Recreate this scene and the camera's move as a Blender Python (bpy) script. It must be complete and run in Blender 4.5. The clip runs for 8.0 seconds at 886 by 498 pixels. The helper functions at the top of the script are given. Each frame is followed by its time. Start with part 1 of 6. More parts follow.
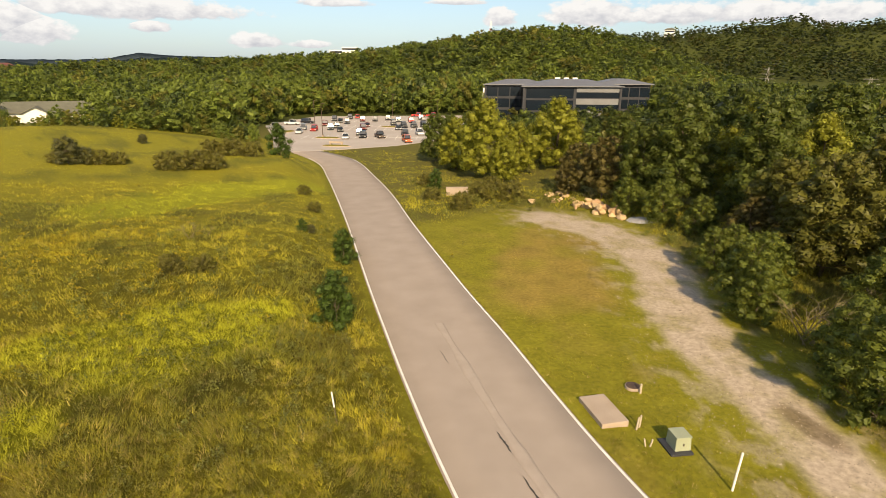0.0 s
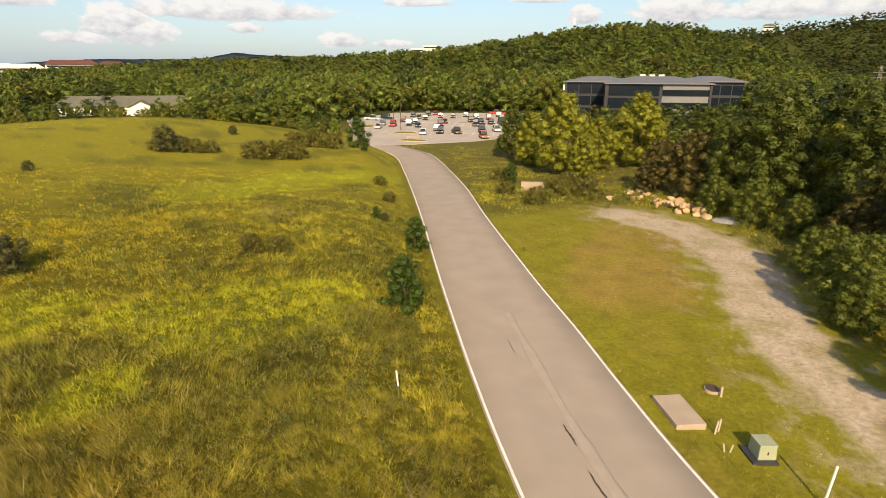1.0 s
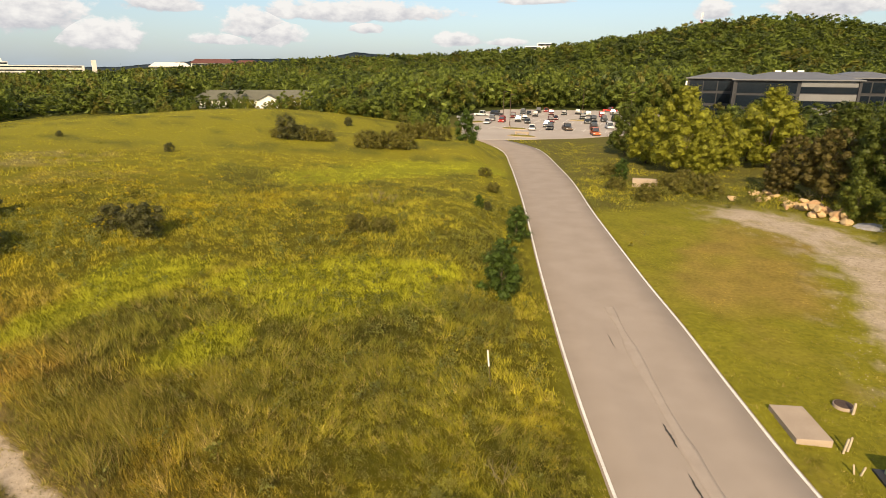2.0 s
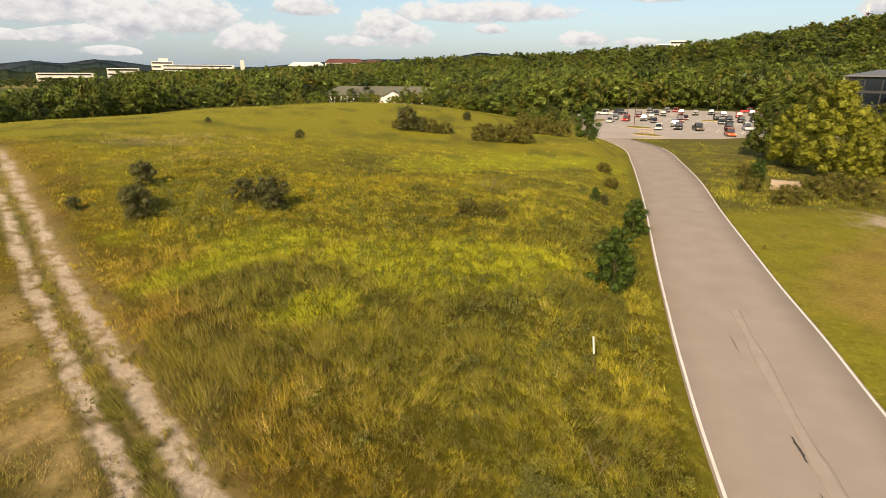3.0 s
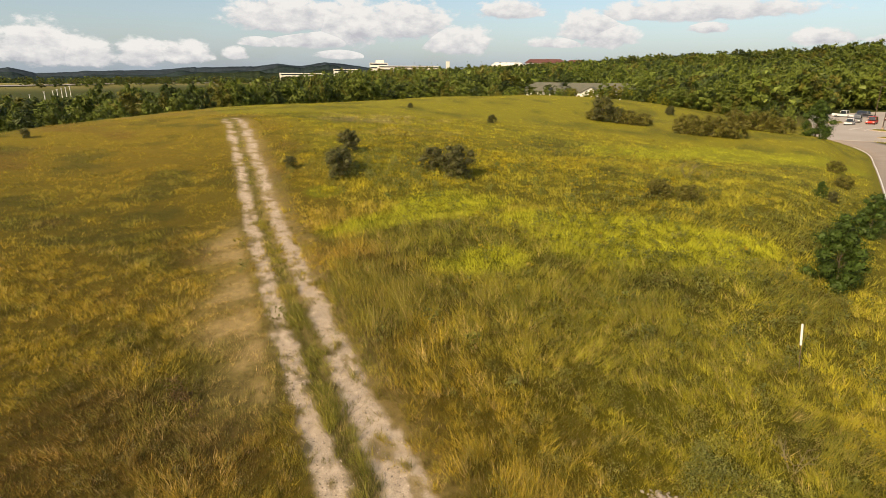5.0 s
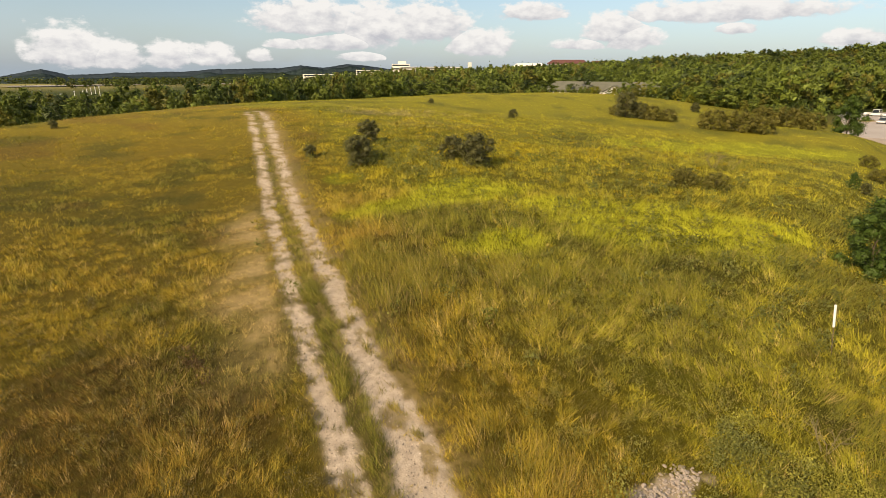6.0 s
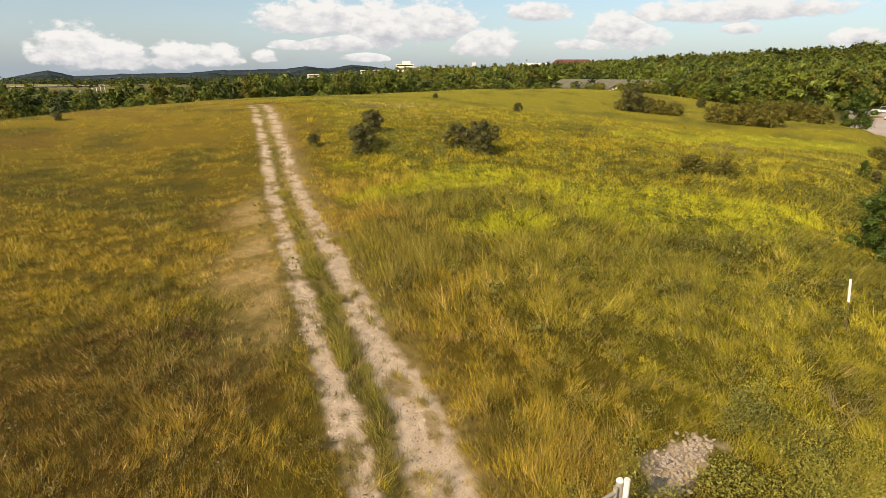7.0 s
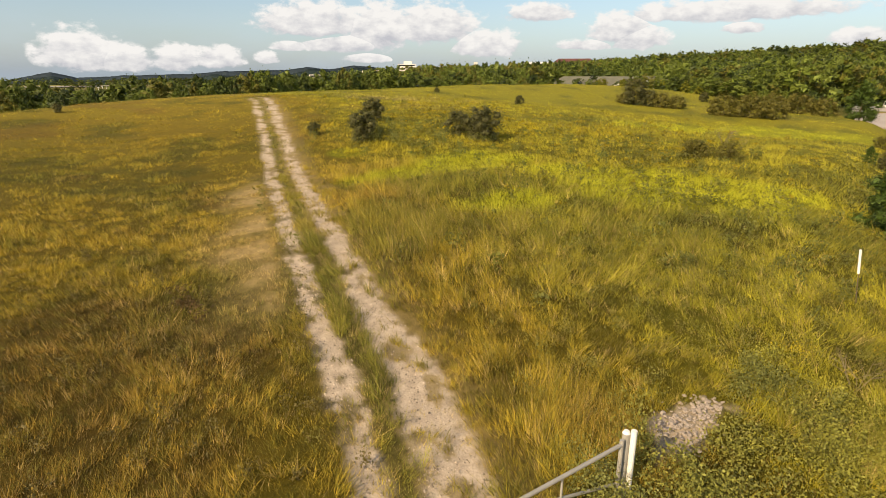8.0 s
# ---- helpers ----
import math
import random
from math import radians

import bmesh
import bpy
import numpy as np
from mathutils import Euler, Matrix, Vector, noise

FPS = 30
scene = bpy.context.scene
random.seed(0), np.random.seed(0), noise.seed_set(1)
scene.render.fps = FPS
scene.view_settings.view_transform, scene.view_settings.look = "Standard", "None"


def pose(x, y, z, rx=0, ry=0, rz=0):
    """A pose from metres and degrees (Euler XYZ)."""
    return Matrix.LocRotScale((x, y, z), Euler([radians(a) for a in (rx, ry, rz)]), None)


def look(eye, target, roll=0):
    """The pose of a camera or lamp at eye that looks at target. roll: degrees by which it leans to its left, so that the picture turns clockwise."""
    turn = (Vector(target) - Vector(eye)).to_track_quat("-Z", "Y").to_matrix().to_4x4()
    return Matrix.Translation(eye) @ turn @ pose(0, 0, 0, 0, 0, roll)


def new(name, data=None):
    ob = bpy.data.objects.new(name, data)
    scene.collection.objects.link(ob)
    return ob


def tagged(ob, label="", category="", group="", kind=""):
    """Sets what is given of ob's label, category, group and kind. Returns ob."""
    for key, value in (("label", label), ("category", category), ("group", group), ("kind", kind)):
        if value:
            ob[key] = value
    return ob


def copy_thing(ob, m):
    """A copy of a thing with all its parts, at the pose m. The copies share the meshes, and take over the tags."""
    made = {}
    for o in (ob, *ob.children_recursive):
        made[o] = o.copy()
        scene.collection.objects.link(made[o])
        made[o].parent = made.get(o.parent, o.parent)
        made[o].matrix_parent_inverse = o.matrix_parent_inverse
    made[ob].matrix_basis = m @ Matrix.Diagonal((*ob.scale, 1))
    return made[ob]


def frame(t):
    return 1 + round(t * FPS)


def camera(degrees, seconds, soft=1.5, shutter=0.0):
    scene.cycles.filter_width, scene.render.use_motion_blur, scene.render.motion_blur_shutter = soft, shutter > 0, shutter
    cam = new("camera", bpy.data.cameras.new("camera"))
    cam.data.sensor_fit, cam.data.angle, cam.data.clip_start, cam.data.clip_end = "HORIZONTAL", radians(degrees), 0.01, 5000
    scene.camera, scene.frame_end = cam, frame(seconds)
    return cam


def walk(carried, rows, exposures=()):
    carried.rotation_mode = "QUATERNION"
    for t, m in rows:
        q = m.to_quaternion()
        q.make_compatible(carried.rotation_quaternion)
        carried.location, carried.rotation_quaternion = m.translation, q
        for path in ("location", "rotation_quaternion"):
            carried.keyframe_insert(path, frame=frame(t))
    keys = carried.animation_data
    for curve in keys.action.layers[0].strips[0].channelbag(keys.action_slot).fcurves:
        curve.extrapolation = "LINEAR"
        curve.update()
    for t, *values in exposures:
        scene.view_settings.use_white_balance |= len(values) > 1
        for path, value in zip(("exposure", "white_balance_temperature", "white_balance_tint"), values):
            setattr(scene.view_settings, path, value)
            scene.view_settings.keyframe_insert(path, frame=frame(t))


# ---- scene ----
# ---- camera ----
cam = camera(76.15, 8.0, soft=0.6)
ROWS = [
    (0.0, 0.000, 0.000, 15.000, 0.00, -17.16, 0.19),
    (0.5, 0.040, 0.090, 14.605, 3.35, -17.21, 0.20),
    (1.0, 0.098, 0.164, 14.201, 7.68, -17.27, 0.24),
    (1.5, 0.166, 0.248, 13.749, 12.82, -17.32, 0.29),
    (1.7, 0.204, 0.282, 13.553, 15.11, -17.37, 0.27),
    (2.8, 0.374, 0.508, 12.385, 27.87, -17.46, 0.29),
    (3.0, 0.380, 0.523, 12.159, 30.29, -17.45, 0.34),
    (3.5, 0.407, 0.574, 11.606, 35.27, -17.42, 0.38),
    (4.0, 0.440, 0.641, 11.111, 39.80, -17.43, 0.38),
    (4.5, 0.484, 0.728, 10.617, 44.58, -17.39, 0.37),
    (5.0, 0.562, 0.822, 10.126, 49.40, -17.37, 0.37),
    (5.2, 0.588, 0.860, 9.925, 50.25, -17.36, 0.35),
    (6.3, 0.520, 1.019, 8.872, 51.75, -17.19, 0.31),
    (6.5, 0.507, 1.026, 8.682, 51.90, -17.18, 0.27),
    (7.0, 0.471, 1.032, 8.239, 51.98, -17.16, 0.23),
    (7.5, 0.455, 1.067, 7.774, 52.04, -17.15, 0.14),
    (8.0, 0.445, 1.123, 7.300, 52.20, -17.12, 0.02),
]
walk(cam, [(t, pose(x, y, z, 0, 0, yaw) @ pose(0, 0, 0, 90 + pitch) @ pose(0, 0, 0, 0, 0, roll))
           for t, x, y, z, yaw, pitch, roll in ROWS],
     exposures=((0.0, 0.60), (1.7, 0.55), (3.0, 0.49), (5.0, 0.46), (6.5, 0.54), (8.0, 0.54)))

# ---- sky, sun, exposure ----
SUN_AZ, SUN_EL = 170.0, 31.0      # where the sun stands, degrees from +y towards +x


# Cumulus: azimuth, elevation, half width, half height in degrees.
CLOUDS_WEST = [
    (-83.4, 1.6, 2.9, 1.8), (-80.5, 1.1, 2.2, 1.2), (-76.3, 1.2, 1.7, 1.3), (-72.8, 1.3, 1.9, 1.1), (-64.3, 4.6, 4.5, 1.8), (-58.2, 4.0, 3.0, 2.3),
    (-61.4, 2.7, 4.2, 0.9), (-53.2, 4.3, 3.8, 2.0), (-66.5, 2.5, 1.5, 0.5), (-48.1, 2.6, 3.1, 1.4), (-43.2, 5.4, 2.7, 0.9), (-38.8, 2.6, 2.5, 0.5),
    (-59.4, 1.5, 2.0, 0.5), (-68.7, 1.4, 1.0, 0.6),
]
CLOUDS_NORTH = [
    (-35.8, 3.8, 2.5, 1.5), (-27.1, 5.1, 8.1, 1.0), (-25.8, 3.8, 1.5, 0.6), (-34.5, 3.1, 2.6, 1.2), (-17.2, 2.8, 2.2, 0.7), (-12.5, 2.6, 1.6, 0.4),
    (-10.2, 6.2, 3.1, 0.4), (1.3, 6.4, 2.4, 0.3), (5.3, 5.0, 1.3, 1.0), (13.8, 5.2, 3.7, 1.3), (20.6, 5.0, 3.6, 1.0), (26.8, 5.0, 3.7, 1.0), (32.8, 4.6, 3.2, 0.9),
]


def sky_world():
    world = bpy.data.worlds.new("sky")
    world.use_nodes = True
    nt = world.node_tree
    nt.nodes.clear()
    nd, ln = nt.nodes.new, nt.links.new

    def math_node(op, a, b=None, c=None):
        n = nd("ShaderNodeMath")
        n.operation = op
        for i, v in enumerate((a, b, c)):
            if v is None:
                continue
            if isinstance(v, (int, float)):
                n.inputs[i].default_value = v
            else:
                ln(v, n.inputs[i])
        return n.outputs[0]

    sky = nd("ShaderNodeTexSky")
    sky.sky_type, sky.sun_disc = "NISHITA", False
    sky.sun_elevation, sky.sun_rotation = radians(SUN_EL), radians(SUN_AZ)
    sky.air_density, sky.dust_density, sky.ozone_density = 1.0, 1.6, 1.2
    co = nd("ShaderNodeTexCoord")
    sep = nd("ShaderNodeSeparateXYZ")
    ln(co.outputs["Generated"], sep.inputs[0])
    deg = 180 / math.pi
    az = math_node("MULTIPLY", math_node("ARCTAN2", sep.outputs[0], sep.outputs[1]), deg)
    el = math_node("MULTIPLY", math_node("ARCSINE", sep.outputs[2]), deg)
    flat = nd("ShaderNodeCombineXYZ")
    ln(az, flat.inputs[0])
    ln(el, flat.inputs[1])
    best, rel = -1.0, 0.0
    for a, e, w, h in CLOUDS_WEST + CLOUDS_NORTH:
        sub = nd("ShaderNodeVectorMath")
        sub.operation = "SUBTRACT"
        ln(flat.outputs[0], sub.inputs[0])
        sub.inputs[1].default_value = (a, e, 0)
        mul = nd("ShaderNodeVectorMath")
        mul.operation = "MULTIPLY"
        ln(sub.outputs[0], mul.inputs[0])
        mul.inputs[1].default_value = (1 / w, 1 / h, 0)
        length = nd("ShaderNodeVectorMath")
        length.operation = "LENGTH"
        ln(mul.outputs[0], length.inputs[0])
        part_y = nd("ShaderNodeSeparateXYZ")
        ln(mul.outputs[0], part_y.inputs[0])
        fall = math_node("SUBTRACT", 1.0, length.outputs["Value"])
        nearer = math_node("GREATER_THAN", fall, best)
        rel = math_node("ADD", rel, math_node("MULTIPLY", nearer, math_node("SUBTRACT", part_y.outputs[1], rel)))
        best = math_node("MAXIMUM", fall, best)

    def fbm(scale_x, scale_y, detail, shift):
        m = nd("ShaderNodeMapping")
        m.inputs["Scale"].default_value = (scale_x, scale_y, 1)
        m.inputs["Location"].default_value = (shift, shift * 0.7, 0)
        ln(flat.outputs[0], m.inputs[0])
        n = nd("ShaderNodeTexNoise")
        n.inputs["Scale"].default_value = 1.0
        n.inputs["Detail"].default_value = detail
        n.inputs["Roughness"].default_value = 0.58
        ln(m.outputs[0], n.inputs["Vector"])
        return n.outputs[0]

    puff = fbm(0.62, 1.05, 7, 3.1)
    broad = fbm(0.16, 0.42, 4, 9.7)
    # placed clouds, with billowed edges and flat bases
    field = math_node("ADD", math_node("MULTIPLY", math_node("MAXIMUM", best, -1.2), 0.95), math_node("MULTIPLY", math_node("SUBTRACT", puff, 0.45), 1.8))
    below = math_node("MAXIMUM", math_node("SUBTRACT", math_node("MULTIPLY", rel, -1.0), 0.30), 0.0)
    field = math_node("SUBTRACT", field, math_node("MULTIPLY", below, 0.9))
    # loose cloud elsewhere, higher in the sky
    loose = math_node("MULTIPLY", math_node("SUBTRACT", broad, 0.56), 4.0)
    high = nd("ShaderNodeMapRange")
    ln(el, high.inputs[0])
    high.inputs[1].default_value, high.inputs[2].default_value = 7.0, 11.0
    loose = math_node("SUBTRACT", math_node("MULTIPLY", loose, high.outputs[0]), math_node("SUBTRACT", 1.0, high.outputs[0]))
    field = math_node("MAXIMUM", field, loose)
    mask = nd("ShaderNodeMapRange")
    mask.interpolation_type = "SMOOTHSTEP"
    ln(field, mask.inputs[0])
    mask.inputs[1].default_value, mask.inputs[2].default_value = -0.22, 0.20
    # thin veil near the horizon
    veil = nd("ShaderNodeMapRange")
    ln(el, veil.inputs[0])
    veil.inputs[1].default_value, veil.inputs[2].default_value, veil.inputs[3].default_value, veil.inputs[4].default_value = 0.0, 7.0, 0.46, 0.08
    thin = math_node("MULTIPLY", veil.outputs[0], math_node("ADD", 0.55, math_node("MULTIPLY", broad, 0.9)))
    # sunlit tops, grey bases
    shade = nd("ShaderNodeMapRange")
    ln(math_node("ADD", math_node("MULTIPLY", rel, 0.55), math_node("MULTIPLY", math_node("SUBTRACT", puff, 0.5), 2.4)), shade.inputs[0])
    shade.inputs[1].default_value, shade.inputs[2].default_value = -0.62, 0.34
    tone = nd("ShaderNodeValToRGB")
    ln(shade.outputs[0], tone.inputs[0])
    tone.color_ramp.elements[0].color, tone.color_ramp.elements[1].color = (0.60, 0.60, 0.64, 1), (1.0, 0.97, 0.93, 1)
    skyb = nd("ShaderNodeBackground")
    ln(sky.outputs[0], skyb.inputs[0])
    skyb.inputs[1].default_value = 0.10
    cloudb = nd("ShaderNodeBackground")
    ln(tone.outputs[0], cloudb.inputs[0])
    cloudb.inputs[1].default_value = 0.64
    veilb = nd("ShaderNodeBackground")
    veilb.inputs[0].default_value = (0.68, 0.82, 1.0, 1)
    veilb.inputs[1].default_value = 0.60
    hazy = nd("ShaderNodeMixShader")
    ln(thin, hazy.inputs[0])
    ln(skyb.outputs[0], hazy.inputs[1])
    ln(veilb.outputs[0], hazy.inputs[2])
    mix = nd("ShaderNodeMixShader")
    ln(mask.outputs[0], mix.inputs[0])
    ln(hazy.outputs[0], mix.inputs[1])
    ln(cloudb.outputs[0], mix.inputs[2])
    out = nd("ShaderNodeOutputWorld")
    ln(mix.outputs[0], out.inputs[0])
    scene.world = world


sky_world()
sun = new("sun", bpy.data.lights.new("sun", "SUN"))
sun.data.energy, sun.data.angle, sun.data.color = 4.6, radians(0.53), (1.0, 0.775, 0.475)
SUN_DIR = Vector((math.sin(radians(SUN_AZ)) * math.cos(radians(SUN_EL)), math.cos(radians(SUN_AZ)) * math.cos(radians(SUN_EL)), math.sin(radians(SUN_EL))))
sun.matrix_world = look(SUN_DIR * 100, (0, 0, 0))


# ---- materials ----
def material(name, base, rough=0.8, dark=None, scale=8.0, grain=60.0, bump=0.2, metal=0.0, spec=0.3, tint="", leaf=0.0, spread=0.0):
    """Surface with variation at two scales. tint: a colour attribute that multiplies base. leaf: light that passes through."""
    m = bpy.data.materials.new(name)
    m.use_nodes = True
    nt = m.node_tree
    nd, ln = nt.nodes.new, nt.links.new
    b = nt.nodes["Principled BSDF"]
    b.inputs["Roughness"].default_value, b.inputs["Metallic"].default_value = rough, metal
    b.inputs["Specular IOR Level"].default_value = spec
    dark = dark or tuple(c * 0.7 for c in base)
    co = nd("ShaderNodeTexCoord")
    big, fine = nd("ShaderNodeTexNoise"), nd("ShaderNodeTexNoise")
    for n, sc in ((big, scale), (fine, grain)):
        ln(co.outputs["Object"], n.inputs["Vector"])
        n.inputs["Scale"].default_value, n.inputs["Detail"].default_value = sc, 4
    mixn = nd("ShaderNodeMath")
    mixn.operation = "MULTIPLY_ADD"
    ln(fine.outputs[0], mixn.inputs[0])
    mixn.inputs[1].default_value = 0.5
    half = nd("ShaderNodeMath")
    half.operation = "MULTIPLY"
    ln(big.outputs[0], half.inputs[0])
    half.inputs[1].default_value = 0.5
    ln(half.outputs[0], mixn.inputs[2])
    rng = nd("ShaderNodeMapRange")
    ln(mixn.outputs[0], rng.inputs[0])
    rng.inputs[1].default_value, rng.inputs[2].default_value = 0.35, 0.65
    col = nd("ShaderNodeMix")
    col.data_type = "RGBA"
    ln(rng.outputs[0], col.inputs[0])
    col.inputs[6].default_value, col.inputs[7].default_value = (*dark, 1), (*base, 1)
    out = col.outputs[2]
    if tint:
        at = nd("ShaderNodeAttribute")
        at.attribute_name = tint
        mul = nd("ShaderNodeMix")
        mul.data_type, mul.blend_type = "RGBA", "MULTIPLY"
        mul.inputs[0].default_value = 1.0
        ln(out, mul.inputs[6])
        ln(at.outputs[0], mul.inputs[7])
        out = mul.outputs[2]
    if spread:
        geo, hsv = nd("ShaderNodeNewGeometry"), nd("ShaderNodeHueSaturation")
        r = nd("ShaderNodeMapRange")
        ln(geo.outputs["Random Per Island"], r.inputs[0])
        r.inputs[3].default_value, r.inputs[4].default_value = 1 - spread, 1 + spread
        ln(r.outputs[0], hsv.inputs["Value"])
        ln(out, hsv.inputs["Color"])
        out = hsv.outputs[0]
    ln(out, b.inputs["Base Color"])
    if bump:
        bp = nd("ShaderNodeBump")
        bp.inputs["Strength"].default_value, bp.inputs["Distance"].default_value = bump, 0.02
        ln(mixn.outputs[0], bp.inputs["Height"])
        ln(bp.outputs[0], b.inputs["Normal"])
    if leaf:
        tr, mx = nd("ShaderNodeBsdfTranslucent"), nd("ShaderNodeMixShader")
        ln(out, tr.inputs[0])
        mx.inputs[0].default_value = leaf
        ln(b.outputs[0], mx.inputs[1])
        ln(tr.outputs[0], mx.inputs[2])
        ln(mx.outputs[0], nt.nodes["Material Output"].inputs[0])
    return m


M_GROUND = material("soil_and_turf", (1.0, 1.0, 1.0), 0.95, (0.55, 0.55, 0.55), 4.0, 34.0, 1.0, spec=0.1, tint="tint")
M_GRASS = material("grass_blades", (1.0, 1.0, 1.0), 0.6, (0.8, 0.8, 0.8), 0.5, 3.0, 0.0, spec=0.15, tint="tint", leaf=0.2, spread=0.22)
M_LEAF = material("leaves", (1.0, 1.0, 1.0), 0.55, (0.75, 0.75, 0.75), 0.4, 2.5, 0.0, spec=0.3, tint="tint", leaf=0.28, spread=0.14)
M_BARK = material("bark", (0.16, 0.12, 0.085), 0.9, (0.07, 0.055, 0.04), 3.0, 25.0, 0.6, spec=0.1)
M_TWIG = material("bare_twigs", (0.24, 0.195, 0.105), 0.9, (0.13, 0.105, 0.055), 3.0, 25.0, 0.3, spec=0.1)
M_ASPHALT = material("worn_asphalt", (0.368, 0.303, 0.250), 0.9, (0.305, 0.250, 0.204), 0.5, 30.0, 0.25, spec=0.2)
M_PATCH = material("tar_filled_crack", (0.07, 0.062, 0.055), 0.8, (0.045, 0.04, 0.035), 4.0, 30.0, 0.3)
M_SEAM = material("pale_paving_seam", (0.388, 0.320, 0.264), 0.9, (0.322, 0.264, 0.216), 1.6, 30.0, 0.2)
M_PAINT = material("white_road_paint", (0.80, 0.78, 0.73), 0.7, (0.62, 0.58, 0.52), 1.5, 20.0, 0.15)
M_CONC = material("concrete", (0.42, 0.335, 0.255), 0.9, (0.34, 0.265, 0.20), 1.2, 22.0, 0.3, spec=0.2)
M_LOT = material("pale_lot_paving", (0.44, 0.385, 0.335), 0.9, (0.36, 0.31, 0.27), 0.12, 6.0, 0.2, spec=0.2)
M_STONE = material("sandstone", (0.60, 0.44, 0.25), 0.9, (0.42, 0.28, 0.14), 1.0, 12.0, 0.5, spec=0.15)
M_STONE_RED = material("red_sandstone", (0.48, 0.31, 0.17), 0.9, (0.34, 0.21, 0.11), 1.0, 12.0, 0.5, spec=0.15)
M_RIPRAP = material("pale_rubble", (0.43, 0.36, 0.30), 0.9, (0.27, 0.225, 0.185), 2.0, 20.0, 0.5, spec=0.15)
M_POST = material("white_plastic_post", (0.80, 0.78, 0.74), 0.5, (0.66, 0.63, 0.58), 3.0, 40.0, 0.05)
M_WOOD = material("weathered_stake", (0.50, 0.42, 0.31), 0.85, (0.36, 0.29, 0.20), 6.0, 50.0, 0.3)
M_STEEL = material("galvanised_pipe", (0.40, 0.37, 0.32), 0.6, (0.30, 0.28, 0.24), 5.0, 50.0, 0.1, metal=0.2)
M_BOX = material("pale_green_cabinet_paint", (0.34, 0.36, 0.24), 0.55, (0.28, 0.30, 0.20), 2.0, 30.0, 0.05)
M_IRON = material("rusted_iron", (0.10, 0.065, 0.045), 0.8, (0.05, 0.035, 0.03), 8.0, 50.0, 0.3)


# ---- mesh helpers ----
def raw_mesh(name, verts, faces, mats, tint=None, soft=False, mat_index=None, normals=None):
    """A mesh from arrays: verts (n, 3), faces (m, 3 or 4); tint: one colour for each vertex; normals: one for each vertex, to which the faces are turned."""
    me = bpy.data.meshes.new(name)
    verts, faces = np.asarray(verts, np.float32), np.asarray(faces, np.int32)
    k = faces.shape[1]
    if normals is not None:
        normals = np.asarray(normals, np.float32)
        a, b, c = verts[faces[:, 0]], verts[faces[:, 1]], verts[faces[:, 2]]
        away = (np.cross(b - a, c - a) * normals[faces[:, 0]]).sum(1) < 0
        faces = np.where(away[:, None], faces[:, ::-1], faces)
    me.vertices.add(len(verts))
    me.vertices.foreach_set("co", verts.ravel())
    me.loops.add(faces.size)
    me.loops.foreach_set("vertex_index", faces.ravel())
    me.polygons.add(len(faces))
    me.polygons.foreach_set("loop_start", np.arange(0, faces.size, k, dtype=np.int32))
    me.polygons.foreach_set("loop_total", np.full(len(faces), k, np.int32))
    if mat_index is not None:
        me.polygons.foreach_set("material_index", np.asarray(mat_index, np.int32))
    me.update(calc_edges=True)
    if tint is not None:
        at = me.color_attributes.new("tint", "FLOAT_COLOR", "POINT")
        rgba = np.ones((len(verts), 4), np.float32)
        rgba[:, :3] = tint
        at.data.foreach_set("color", rgba.ravel())
    if normals is not None:
        at = me.attributes.new("custom_normal", "FLOAT_VECTOR", "POINT")
        at.data.foreach_set("vector", normals.ravel())
    if soft:
        me.polygons.foreach_set("use_smooth", np.ones(len(faces), bool))
    for m in mats if isinstance(mats, (list, tuple)) else [mats]:
        me.materials.append(m)
    return me


def part(name, bm, mat, parent, label="", soft=False):
    """Links a bmesh (or a finished mesh) as one mesh object under a thing or a part."""
    if isinstance(bm, bpy.types.Mesh):
        me = bm
    else:
        me = bpy.data.meshes.new(name)
        bmesh.ops.recalc_face_normals(bm, faces=bm.faces)
        bm.to_mesh(me)
        bm.free()
        me.materials.append(mat)
        if soft:
            me.polygons.foreach_set("use_smooth", np.ones(len(me.polygons), bool))
    ob = new(name, me)
    ob.parent = parent
    return tagged(ob, label) if label else ob


def thing(name, x, y, z, rz, label, category, group="", kind=""):
    ob = new(name)
    ob.matrix_world = pose(x, y, z, 0, 0, rz)
    return tagged(ob, label, category, group, kind)


def box(bm, cx, cy, cz, sx, sy, sz, bevel=0.0, top=1.0, rz=0.0):
    """A box on its centre; top: how much the top is narrowed; bevel: its rounded edges."""
    made = bmesh.ops.create_cube(bm, size=1.0, matrix=Matrix.Identity(4))["verts"]
    for v in made:
        k = top if v.co.z > 0 else 1.0
        v.co = Vector((v.co.x * sx * k, v.co.y * sy * k, v.co.z * sz))
    if rz:
        bmesh.ops.rotate(bm, verts=made, cent=(0, 0, 0), matrix=Matrix.Rotation(radians(rz), 3, "Z"))
    bmesh.ops.translate(bm, verts=made, vec=(cx, cy, cz))
    if bevel:
        edges = list({e for v in made for e in v.link_edges})
        bmesh.ops.bevel(bm, geom=edges, offset=bevel, segments=2, affect="EDGES", profile=0.6)
    return bm


def tube(bm, a, b, r0, r1=None, sides=8):
    """A round bar from a to b."""
    a, b = Vector(a), Vector(b)
    q = (b - a).to_track_quat("Z", "Y").to_matrix().to_4x4()
    m = Matrix.Translation((a + b) / 2) @ q
    bmesh.ops.create_cone(bm, cap_ends=True, segments=sides, radius1=r0, radius2=r0 if r1 is None else r1, depth=(b - a).length, matrix=m)
    return bm


